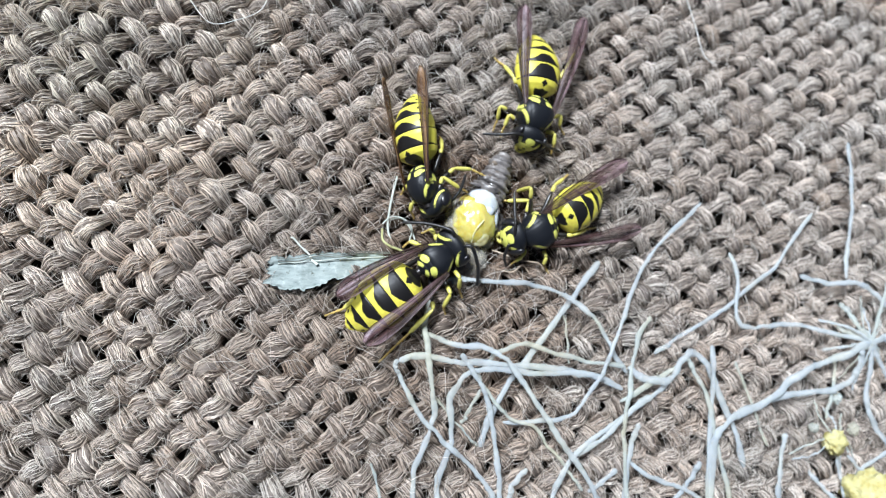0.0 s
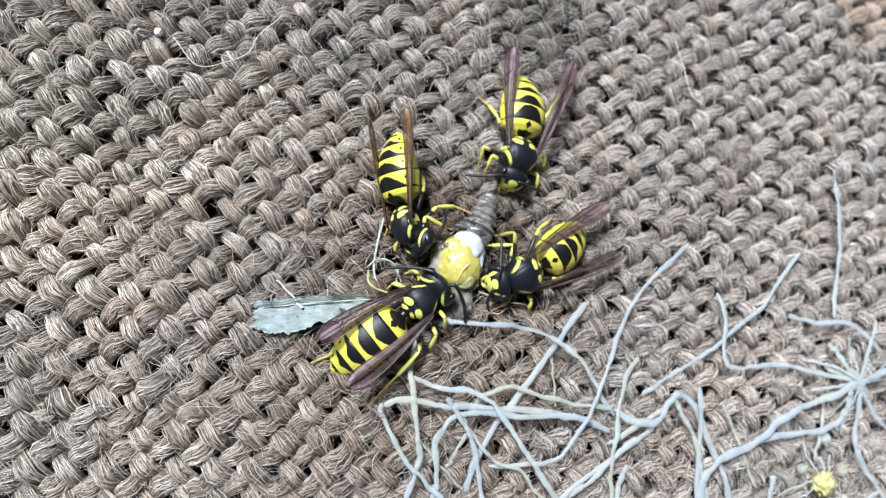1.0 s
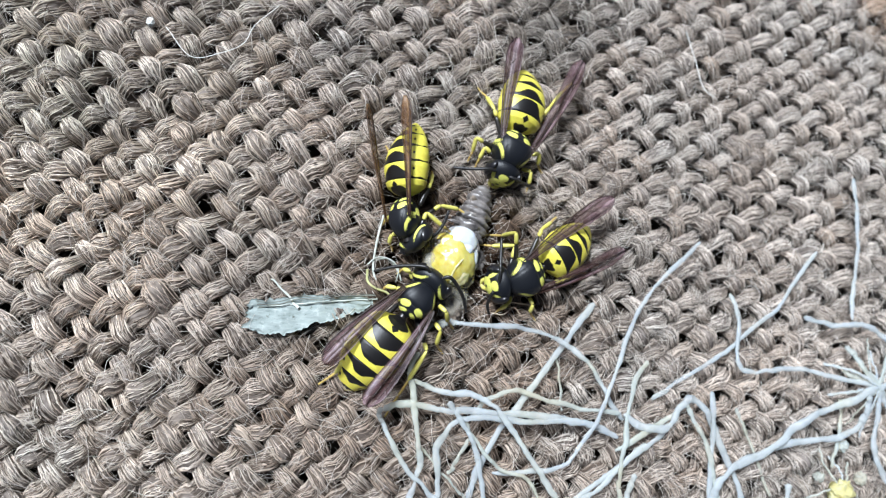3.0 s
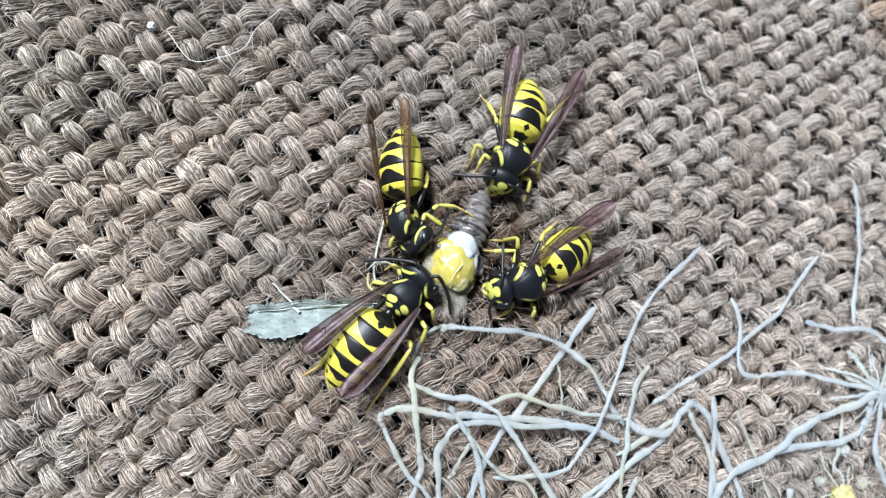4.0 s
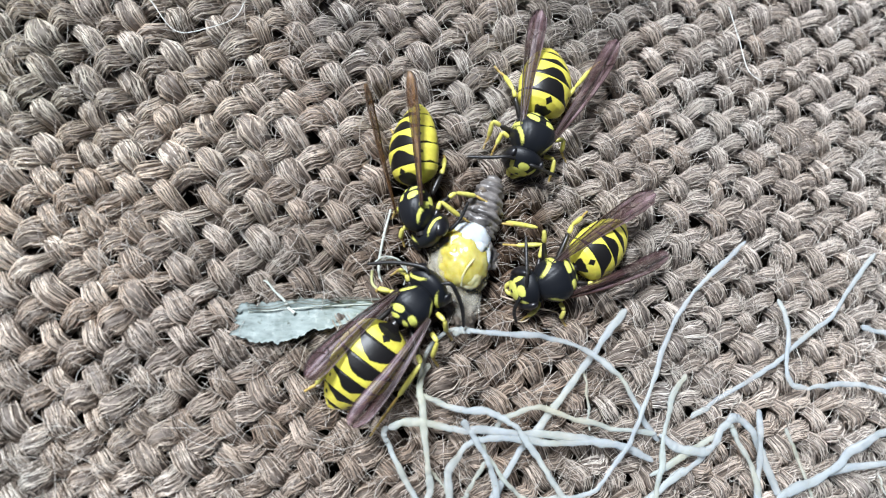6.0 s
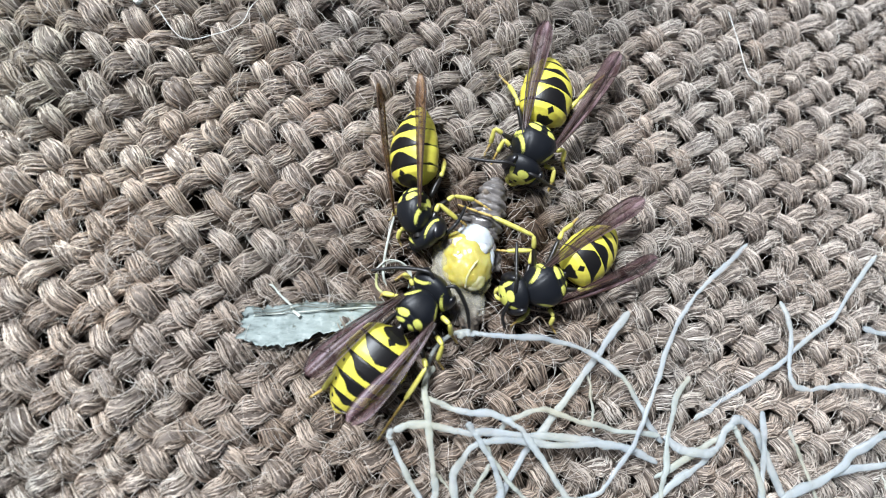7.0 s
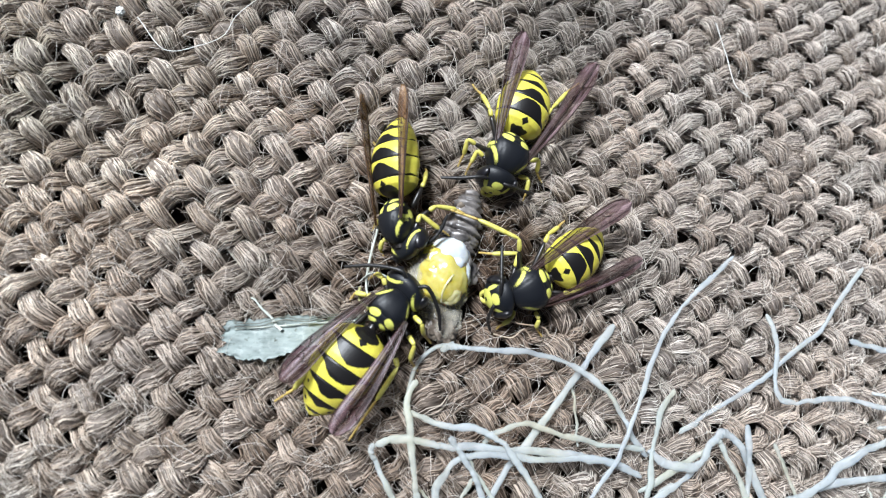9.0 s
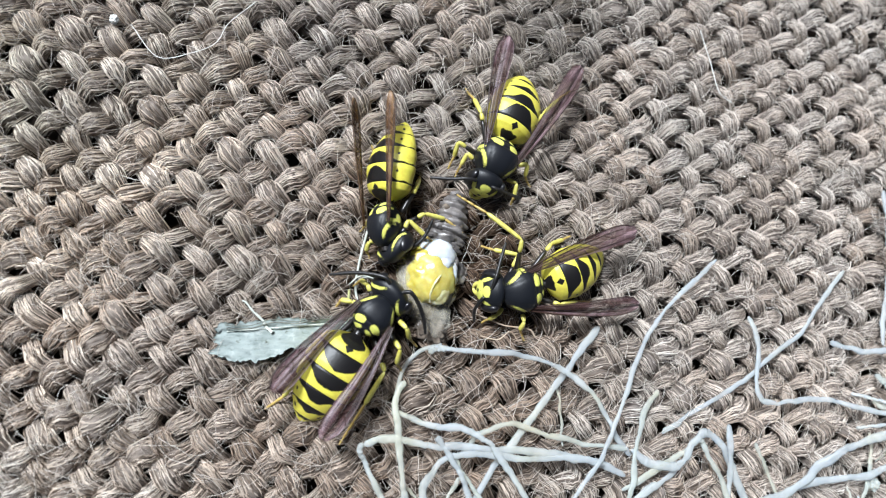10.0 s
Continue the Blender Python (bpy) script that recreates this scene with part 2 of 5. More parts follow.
# ------------------------------------------------------------ mesh helpers
def mesh_of(name, verts, faces, mat, uv=None, marks=None, flat=False):
    """A mesh in metres from points in millimetres."""
    me = bpy.data.meshes.new(name)
    v = np.asarray(verts, float) * MM
    f = np.asarray(faces, int)
    me.vertices.add(len(v))
    me.vertices.foreach_set("co", v.ravel())
    k = f.shape[1]
    me.loops.add(f.size)
    me.loops.foreach_set("vertex_index", f.ravel())
    me.polygons.add(len(f))
    me.polygons.foreach_set("loop_start", np.arange(0, f.size, k))
    me.polygons.foreach_set("loop_total", np.full(len(f), k))
    me.update(calc_edges=True)
    if not flat:
        me.polygons.foreach_set("use_smooth", np.ones(len(f), bool))
    if uv is not None:
        layer = me.uv_layers.new(name="UVMap")
        layer.data.foreach_set("uv", np.asarray(uv, float)[f.ravel()].ravel())
    if marks is not None:
        me.attributes.new("mark", "FLOAT", "POINT").data.foreach_set("value", np.asarray(marks, float))
    me.materials.append(mat)
    me.validate()
    return me


def part(name, me, parent, label="", m=None):
    ob = new(name, me)
    ob.parent = parent
    if m is not None:
        ob.matrix_basis = m
    return tagged(ob, label)


def mmpose(x, y, z, rx=0, ry=0, rz=0):
    return pose(x * MM, y * MM, z * MM, rx, ry, rz)


def spline(points, n):
    """n points along a Catmull-Rom curve through the given ones."""
    p = np.asarray(points, float)
    if len(p) == 2:
        return p[0] + (p[1] - p[0]) * np.linspace(0, 1, n)[:, None]
    q = np.vstack([2 * p[0] - p[1], p, 2 * p[-1] - p[-2]])
    u = np.linspace(0, len(p) - 1 - 1e-9, n)
    i = u.astype(int)
    w = (u - i)[:, None]
    a, b, c, d = q[i], q[i + 1], q[i + 2], q[i + 3]
    return 0.5 * (2 * b + (c - a) * w + (2 * a - 5 * b + 4 * c - d) * w ** 2 + (3 * b - a - 3 * c + d) * w ** 3)


def frames(path):
    """Tangent, side and up along a path."""
    t = np.gradient(path, axis=0)
    t /= np.linalg.norm(t, axis=1, keepdims=True) + 1e-12
    up = np.tile((0.0, 0.0, 1.0), (len(t), 1))
    up[np.abs(t[:, 2]) > 0.97] = (1.0, 0.0, 0.0)
    s = np.cross(t, up)
    s /= np.linalg.norm(s, axis=1, keepdims=True) + 1e-12
    return t, s, np.cross(s, t)


def tube_points(path, radius, sides, spin=0.0, lumps=None, flatten=1.0):
    """Points and quads of a closed tube; radius may vary along it. lumps: an (n, sides) factor on the radius."""
    n = len(path)
    _, s, u = frames(path)
    r = np.broadcast_to(np.asarray(radius, float), (n,))[:, None]
    ang = np.linspace(0, 2 * np.pi, sides, endpoint=False)[None] + np.broadcast_to(spin, (n,))[:, None]
    r = r * (1 if lumps is None else lumps)
    v = path[:, None] + (r * np.cos(ang))[..., None] * s[:, None] + (r * flatten * np.sin(ang))[..., None] * u[:, None]
    i, j = np.meshgrid(np.arange(n - 1), np.arange(sides), indexing="ij")
    k = (j + 1) % sides
    f = np.stack([i * sides + j, i * sides + k, (i + 1) * sides + k, (i + 1) * sides + j], -1).reshape(-1, 4)
    return v.reshape(-1, 3), f


def tube(name, points, radius, sides, n, mat, lumps=None, flatten=1.0):
    return mesh_of(name, *tube_points(spline(points, n), radius, sides, 0.0, lumps, flatten), mat)


def ball(rings, sides):
    """Unit sphere as a grid: points (rings * sides) and quads, its axis along x."""
    th = np.linspace(0.02, np.pi - 0.02, rings)[:, None]
    ph = np.linspace(0, 2 * np.pi, sides, endpoint=False)[None]
    v = np.stack([np.cos(th) + 0 * ph, np.sin(th) * np.cos(ph), np.sin(th) * np.sin(ph)], -1).reshape(-1, 3)
    i, j = np.meshgrid(np.arange(rings - 1), np.arange(sides), indexing="ij")
    k = (j + 1) % sides
    f = np.stack([i * sides + j, i * sides + k, (i + 1) * sides + k, (i + 1) * sides + j], -1).reshape(-1, 4)
    return v, f[:, ::-1]


def rumple(v, amount, scale, seed=0.0):
    """Moves points along their own direction from the centre by smooth noise."""
    out = v.copy()
    for i, p in enumerate(v):
        out[i] = p * (1 + amount * noise.fractal(Vector(p) * scale + Vector((seed, seed * 1.7, -seed)), 0.6, 2.0, 3))
    return out


def blob(name, size, mat, amount=0.12, scale=1.6, seed=0.0, rings=28, sides=32):
    v, f = ball(rings, sides)
    return mesh_of(name, rumple(v, amount, scale, seed) * np.asarray(size), f, mat)


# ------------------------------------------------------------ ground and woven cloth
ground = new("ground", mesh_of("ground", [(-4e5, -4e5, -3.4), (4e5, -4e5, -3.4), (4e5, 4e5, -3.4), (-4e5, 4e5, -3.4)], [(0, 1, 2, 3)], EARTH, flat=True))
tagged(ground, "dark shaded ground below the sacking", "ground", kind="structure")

cloth = tagged(new("sackcloth"), "coarse greyish brown jute sacking, plain weave with frayed yarns", "cloth", kind="structure")
STEP_A, STEP_B = np.array((1.60, 1.25)), np.array((1.55, -1.48))   # from warp to warp, from weft to weft
ORIGIN = np.array((-0.4, 19.6))
CORNERS = [(-43, 33), (75, 46), (69, -31), (-41, -24)]
LEVEL = -1.22
TWIST, FIBRES = 0.55, 44
rng = np.random.default_rng(7)
SPAN = 60
JIT = np.clip(rng.normal(0, 0.24, (2 * SPAN, 2 * SPAN, 2)), -0.36, 0.36)
LIFT = rng.normal(0, 0.18, (2 * SPAN, 2 * SPAN))
FAT_W = np.maximum(rng.normal(1, 0.19, (2 * SPAN, 2 * SPAN)), 0.76)
FAT_F = np.maximum(rng.normal(1, 0.19, (2 * SPAN, 2 * SPAN)), 0.76)


def inside(p, grow=0.0):
    for k in range(4):
        a, b = np.array(CORNERS[k]), np.array(CORNERS[(k + 1) % 4])
        e = b - a
        if (e[0] * (p[1] - a[1]) - e[1] * (p[0] - a[0])) / np.hypot(*e) > grow:
            return False
    return True


def swell(x, y):
    """The slow rise and fall of the cloth."""
    return 0.28 * noise.noise(Vector((x * 0.055, y * 0.055, 3.1)))


def drift(x, y):
    """Slow sideways wander of the weave."""
    return (0.55 * noise.noise(Vector((x * 0.09, y * 0.09, 11.0))), 0.55 * noise.noise(Vector((x * 0.09, y * 0.09, 27.0))))


def smooth_between(values, u):
    i = np.clip(np.floor(u).astype(int), 0, len(values) - 2)
    w = (1 - np.cos((u - i) * np.pi)) / 2
    if values.ndim > 1:
        w = w[:, None]
    return values[i] * (1 - w) + values[i + 1] * w


def many_tubes(lines, radii, sides=3):
    """Points and quads of many thin tubes at once: lines (count, n, 3), radii (count, n)."""
    count, n, _ = lines.shape
    t = np.gradient(lines, axis=1)
    t /= np.linalg.norm(t, axis=2, keepdims=True) + 1e-12
    s = np.cross(t, (0.0, 0.0, 1.0))
    s /= np.linalg.norm(s, axis=2, keepdims=True) + 1e-9
    up = np.cross(s, t)
    ang = np.linspace(0, 2 * np.pi, sides, endpoint=False) + np.pi / 2
    v = lines[:, :, None] + radii[..., None, None] * (np.cos(ang)[:, None] * s[:, :, None] + np.sin(ang)[:, None] * up[:, :, None])
    c, i, j = np.meshgrid(np.arange(count), np.arange(n - 1), np.arange(sides), indexing="ij")
    k, o = (j + 1) % sides, c * n * sides
    f = np.stack([o + i * sides + j, o + i * sides + k, o + (i + 1) * sides + k, o + (i + 1) * sides + j], -1)
    return v.reshape(-1, 3), f.reshape(-1, 4)


def yarn(kind, index, first, last, per=9, sides=18):
    """One yarn with its twist, and fine fibres lying on every bump where it comes out on top."""
    warp = kind == "warp_yarn"
    run, step = (STEP_B, STEP_A) if warp else (STEP_A, STEP_B)
    ks = np.arange(first, last + 1)
    cell = [(index + SPAN, k + SPAN) if warp else (k + SPAN, index + SPAN) for k in ks]
    xy = np.array([ORIGIN + index * step + k * run + JIT[c] for k, c in zip(ks, cell)])
    top = np.array([1.0 if (index + k) % 2 == (0 if warp else 1) else -1.0 for k in ks])
    lift = np.array([LIFT[c] for c in cell])
    fat = np.array([(FAT_W if warp else FAT_F)[c] for c in cell])
    xy = xy + [drift(*p) for p in xy]
    wide = (xy[:, 0] + 1.047 * xy[:, 1] - 30) / 25   # the warp lies looser towards one end
    xy[:, 0] += 3.25 * np.log(np.cosh(wide)) - 5.0
    rise = np.array([swell(*p) for p in xy])
    u = np.linspace(0, len(ks) - 1, (len(ks) - 1) * per + 1)
    path = np.zeros((len(u), 3))
    path[:, :2] = smooth_between(xy, u)
    high = smooth_between(top, u)
    swollen = np.abs(smooth_between(top, u)) * np.sign(high)
    high = np.sign(high) * np.abs(high) ** (0.46 if warp else 0.60)
    path[:, :2] += ((np.interp(path[:, 0], (5, 35), (0.03, 0.10)) if warp else np.interp(path[:, 0], (5, 35), (0.12, 0.19))) * top[0] * np.sin(np.pi * u))[:, None] * np.array((run[1], -run[0])) / np.linalg.norm(run)
    path[:, 2] = LEVEL + np.interp(path[:, 0], (5, 35), (0.84, 0.86) if warp else (0.74, 0.68)) * high + smooth_between(lift + rise, u)
    base = (0.70 if warp else 0.72) * smooth_between(fat, u) * np.interp(path[:, 0], (-20, 15, 50), (1.17, 1.12, 1.09))
    radius = base * (0.74 + 0.26 * swollen)
    tall = np.full(len(u), 0.86)
    turn = -TWIST * u + rng.uniform(0, 6)
    ang = np.linspace(0, 2 * np.pi, sides, endpoint=False)[None]
    lumps = 1 + 0.05 * np.cos(6 * ang) + rng.normal(0, 0.02, (len(u), sides))
    v, f = tube_points(path, radius, sides, turn, lumps, tall[:, None])
    length = np.linalg.norm(run)
    uv = np.stack(np.broadcast_arrays(np.linspace(0, 1, sides, endpoint=False)[None] + rng.uniform(0, 50), (u * length)[:, None] + rng.uniform(0, 90)), -1).reshape(-1, 2)
    _, s, up = frames(path)
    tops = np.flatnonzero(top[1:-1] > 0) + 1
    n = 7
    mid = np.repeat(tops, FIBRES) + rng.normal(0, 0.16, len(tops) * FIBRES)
    half = rng.uniform(0.45, 0.92, len(mid))
    w = np.clip(mid[:, None] + half[:, None] * np.linspace(-1, 1, n), 0, len(ks) - 1.01)
    twist = TWIST + rng.normal(0, 0.24, len(mid)) + (rng.random(len(mid)) < 0.20) * rng.normal(0, 0.9, len(mid))
    th = rng.uniform(0.05, np.pi - 0.05, len(mid))[:, None] - (w - mid[:, None]) * twist[:, None] + rng.normal(0, 0.02, w.shape)
    at = w * per
    near = np.clip(at.round().astype(int), 0, len(u) - 1)
    steps = np.arange(len(u))
    lay = np.interp(at, steps, radius) * (1.0 + rng.uniform(0, 0.13, len(mid))[:, None]) * (1 + rng.normal(0, 0.008, at.shape))
    lay *= 1 + (rng.random(len(mid)) < 0.28)[:, None] * rng.uniform(0, 0.55, len(mid))[:, None] * np.linspace(0, 1, n) ** 2
    c = np.stack([np.interp(at, steps, path[:, q]) for q in range(3)], -1)
    lines = c + (lay * np.cos(th))[..., None] * s[near] + (lay * np.interp(at, steps, tall) * np.sin(th))[..., None] * up[near]
    thick = rng.uniform(0.020, 0.054, len(mid))[:, None] * np.array((0.4, 0.85, 1, 1, 1, 0.85, 0.35))
    fv, ff = many_tubes(lines, thick)
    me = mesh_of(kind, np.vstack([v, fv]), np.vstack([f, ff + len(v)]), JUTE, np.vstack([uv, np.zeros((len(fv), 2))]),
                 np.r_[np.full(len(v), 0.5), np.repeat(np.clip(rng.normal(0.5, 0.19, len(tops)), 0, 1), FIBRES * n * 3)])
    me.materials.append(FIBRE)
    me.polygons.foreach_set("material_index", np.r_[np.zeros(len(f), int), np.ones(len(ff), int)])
    return me


def weave():
    for kind in ("warp_yarn", "weft_yarn"):
        run, step = (STEP_B, STEP_A) if kind == "warp_yarn" else (STEP_A, STEP_B)
        for index in range(-SPAN + 2, SPAN - 2):
            ks = [k for k in range(-SPAN + 2, SPAN - 2) if inside(ORIGIN + index * step + k * run)]
            if len(ks) > 3:
                part(kind, yarn(kind, index, ks[0], ks[-1]), cloth)


weave()


def stray_fibres(name, count, low, high, thin, thick, seed, zone, bend=1.2, lift=0.5, depth=0.0, mat=HAIR):
    """Loose fibres that curl up out of the yarns."""
    g = np.random.default_rng(seed)
    x0, y0, x1, y1 = zone
    p = np.column_stack([g.uniform(x0, x1, count * 2), g.uniform(y0, y1, count * 2)])
    p = p[[inside(q, -1.0) for q in p]][:count]
    count, n = len(p), 10
    long = g.uniform(low, high, count) * g.uniform(0.5, 1, count)
    head = g.uniform(0, 2 * np.pi, count)[:, None] + np.cumsum(g.normal(0, bend / n * 2.2, (count, n)), 1) + g.normal(0, bend, count)[:, None] * np.linspace(0, 1, n)
    xy = p[:, None] + np.cumsum(np.stack([np.cos(head), np.sin(head)], -1) * (long / n)[:, None, None], 1)
    rise = np.array([swell(*q) for q in p]) + g.uniform(-0.30, 0.20, count) + 0.28 - depth * g.uniform(0.4, 1.2, count)
    z = rise[:, None] + (lift * g.uniform(0.1, 1, count) * np.minimum(1, long / 3))[:, None] * np.sin(np.linspace(0, 1, n) * np.pi * g.uniform(0.7, 1.2, count)[:, None])
    v, f = many_tubes(np.concatenate([xy, z[..., None]], -1), g.uniform(thin, thick, count)[:, None] * np.linspace(1, 0.5, n))
    return new(name, mesh_of(name, v, f, mat))


tagged(stray_fibres("stray_fibres", 6500, 1.5, 5.5, 0.013, 0.030, 3, (-33, -27, 69, 42), 0.8, 0.7), "pale frayed jute fibres sticking out of the sacking", "fibres", kind="stuff")
tagged(stray_fibres("lint", 3600, 1.5, 4.0, 0.018, 0.04, 9, (-33, -27, 69, 42), 0.9, 0.5, 1.6, LINT), "tangled lint deep between the yarns, coloured dark brown as gap shade", "lint", kind="stuff")
tagged(stray_fibres("fuzz", 10000, 0.8, 3.4, 0.011, 0.022, 4, (-33, -27, 69, 42), 1.0, 0.55), "short curled jute fuzz on the sacking", "fuzz", kind="stuff")


# ------------------------------------------------------------ wasps
def patch(x, y, cx, cy, rx, ry, turn=0.0):
    """Signed distance, in mm, into an ellipse-like patch."""
    c, s = math.cos(radians(turn)), math.sin(radians(turn))
    u, v = (x - cx) * c + (y - cy) * s, -(x - cx) * s + (y - cy) * c
    return (1 - (np.abs(u / rx) ** 2.6 + np.abs(v / ry) ** 2.6) ** (1 / 2.6)) * min(rx, ry)


def thorax_mesh(k, slim=1.0):
    """slim: how much longer and narrower the thorax is than usual."""
    v, f = ball(72, 88)
    x, y, z = v.T
    sq = (np.abs(y) ** 2.5 + np.abs(z) ** 2.5 + 1e-9) ** (1 / 2.5) / (np.hypot(y, z) + 1e-9)
    x, y, z = x * 1.72, y / sq * 1.60, z / sq * 1.38
    y = y * (1 - 0.10 * np.clip(x, 0, 2) ** 1.5 / 2)
    z = np.where(z > 0, z * (1 - 0.16 * np.clip(-x - 0.4, 0, 2)), z)
    ay = np.abs(y)
    groove = np.exp(-((x + 0.72) / 0.06) ** 2) + np.exp(-((x + 1.20) / 0.05) ** 2) + 0.7 * np.exp(-((ay - 0.98 + 0.28 * x) / 0.05) ** 2) * (x > -0.5)
    z = z - 0.07 * groove * (z > 0.3)
    up = z > -0.15
    m = patch(x, ay, 0.62, 1.20, 0.66, 0.100, -33)
    m = np.maximum(m, patch(x, ay, -0.16, 1.52, 0.15, 0.12))
    m = np.maximum(m, patch(x, ay, -0.92, 0.70, 0.29, 0.43, 12))
    m = np.maximum(m, patch(x, ay, -1.47, 0.58, 0.15, 0.40, 14))
    m = np.maximum(m, patch(x, ay, -1.05, 1.22, 0.24, 0.11, -40))
    m = np.where(up, m, -0.3)
    side = patch(x, z, -0.35, -0.45, 0.34, 0.30)
    m = np.maximum(m, np.where(ay > 1.0, side, -0.3))
    return mesh_of("thorax", np.stack([x * slim, y / slim, z], -1) * k, f, CHEST, marks=np.clip(m, -0.4, 0.4))


def abdomen_mesh(k, seed, dark):
    """Six overlapping rings; each is black in front with a point to the rear, yellow behind, with two dots."""
    g = np.random.default_rng(seed)
    n, sides, length = 150, 96, 6.9
    s = np.linspace(0, 1, n)
    prof = np.interp(s, (0, 0.03, 0.07, 0.13, 0.22, 0.36, 0.52, 0.68, 0.82, 0.92, 0.98, 1.0),
                     (0.30, 0.60, 1.30, 1.85, 2.08, 2.22, 2.15, 1.86, 1.36, 0.82, 0.34, 0.06))
    cuts = np.array((0.0, 0.20, 0.415, 0.615, 0.79, 0.92, 1.0))
    ring = np.clip(np.searchsorted(cuts, s, side="right") - 1, 0, 5)
    u = (s - cuts[ring]) / (cuts[ring + 1] - cuts[ring])
    prof = prof * (1 + 0.035 * (u - 0.5) - 0.03 * np.exp(-(u / 0.05) ** 2) * (ring > 0))
    ph = np.linspace(0, 2 * np.pi, sides, endpoint=False)
    P, S = np.meshgrid(ph, s)
    U, R = np.meshgrid(ph, u)[1], np.meshgrid(ph, ring)[1]
    x = -S * length
    y = prof[:, None] * np.sin(P)
    z = prof[:, None] * np.cos(P) * 0.74 - 0.55 * S ** 2 * 1.4 + 0.25 * np.sin(np.pi * S)
    a = np.degrees(np.abs((P + np.pi) % (2 * np.pi) - np.pi))
    seg = np.diff(cuts)[R] * length
    point = np.clip(1 - a / np.array((15, 40, 34, 32, 30, 20))[R], 0, 1)
    wide, side = (43, 0.20) if dark > 0.33 else (42, 0.20)
    shoulder = 1 / (1 + np.exp((a - wide) / 7.0))
    fade = np.array((1, 1, 1, 0.95, 0.85, 1) if dark > 0.33 else (1, 1.35, 1.05, 0.75, 0.6, 0.6))[R]
    front = np.where(R == 0, 0.60 if dark > 0.33 else 0.40, dark * fade) * (side + (1 - side) * shoulder)
    reach = np.array((0.0, 0.40, 0.34, 0.32, 0.28, 0.0))[R] * fade
    edge_base = front + reach * np.minimum(point * 1.7, 1) * (0.5 + 0.5 * point)
    wave = 0.03 * np.sin(a * 0.16 + R * 2 + g.uniform(0, 6))
    edge = edge_base + wave
    m = (U - edge) * seg
    dots = np.hypot((U - 0.56) * seg, np.radians(a - np.array((0, 56, 54, 53, 54, 60))[R]) * prof[:, None]) - 0.12
    m = np.where((R > 0) & (R < 5), np.minimum(m, dots), m)
    diamond = (np.abs(U - 0.70) * seg / 0.30 + np.radians(a) * prof[:, None] / 0.32) - 1
    m = np.where(R == 0, np.minimum(m, diamond * 0.3), m)
    i, j = np.meshgrid(np.arange(n - 1), np.arange(sides), indexing="ij")
    q = (j + 1) % sides
    f = np.stack([i * sides + j, i * sides + q, (i + 1) * sides + q, (i + 1) * sides + j], -1).reshape(-1, 4)[:, ::-1]
    return mesh_of("abdomen", np.stack([x, y, z], -1).reshape(-1, 3) * k, f, SHELL, marks=np.clip(m, -0.4, 0.4).ravel())


def head_mesh(k):
    v, f = ball(64, 72)
    x, y, z = v.T
    x, y, z = x * 1.02, y * 1.66, z * 1.42
    x = np.where(x < 0, x * 0.82, x) - 0.16 * (y / 1.7) ** 2
    z = z - 0.12 * np.clip(x, 0, 1)
    ay = np.abs(y)
    m = np.where(x > 0.1, patch(z, ay, 0.50, 0.0, 0.34, 0.46), -0.3)                     # crown mark between the feelers
    m = np.maximum(m, np.where(x > 0.1, patch(z, ay, -0.48, 0.0, 0.66, 0.80), -0.3))      # face plate
    m = np.maximum(m, np.where(x > 0.0, patch(z, ay, 0.18, 0.92, 0.48, 0.17, 20), -0.3))  # inner rim of the eye
    m = np.minimum(m, np.hypot(z + 0.55, y) - 0.15)
    m = np.maximum(m, np.where(x < 0.0, patch(z, ay, 0.35, 1.22, 0.95, 0.115, -38), -0.3))  # stripe behind the eye
    return mesh_of("head", np.stack([x, y, z], -1) * k, f, CHEST, marks=np.clip(m, -0.4, 0.4))


def wing_mesh(k):
    """A forewing folded lengthwise: a narrow pleated blade, thicker along its leading edge."""
    n, c = 44, 11
    s = np.linspace(0, 1, n)[:, None]
    t = np.linspace(0, 1, c)[None]
    wide = np.interp(s, (0, 0.05, 0.2, 0.45, 0.66, 0.85, 0.95, 1.0), (0.30, 0.40, 0.70, 1.10, 1.45, 1.60, 1.30, 0.42))
    x = -9.5 * s + 0 * t
    lead = 0.45 * np.sin(np.pi * s) * 0.9
    y = 0.4 * lead + wide * (0.5 - t) + 0 * s
    z = 0.10 * np.cos(t * 2 * np.pi * 1.5) * np.minimum(1, s * 4) + 0.16 * np.sin(np.pi * s) - 0.20 * (t - 0.3) ** 2 * wide
    upper = np.stack([x, y, z + 0.02], -1).reshape(-1, 3)
    lower = np.stack([x, y, z - 0.02], -1).reshape(-1, 3)
    i, j = np.meshgrid(np.arange(n - 1), np.arange(c - 1), indexing="ij")
    q = np.stack([i * c + j, i * c + j + 1, (i + 1) * c + j + 1, (i + 1) * c + j], -1).reshape(-1, 4)
    rim = np.concatenate([np.arange(c), np.arange(1, n) * c + c - 1, (n - 1) * c + np.arange(c - 2, -1, -1), np.arange(n - 2, 0, -1) * c])
    m = n * c
    skirt = np.stack([rim, np.roll(rim, -1), np.roll(rim, -1) + m, rim + m], -1)
    return np.vstack([upper, lower]) * k, np.vstack([q, q[:, ::-1] + m, skirt]), (s, wide, lead)


def wing_pose(base, tip, side, roll):
    d = Vector(tip) - Vector(base)
    return Matrix.Translation(Vector(base) * MM) @ (-d).to_track_quat("X", "Z").to_matrix().to_4x4() @ pose(0, 0, 0, -side * roll)


def wing_base(k, side):
    return (0.05 * k, 1.38 * k * side, 0.80 * k)


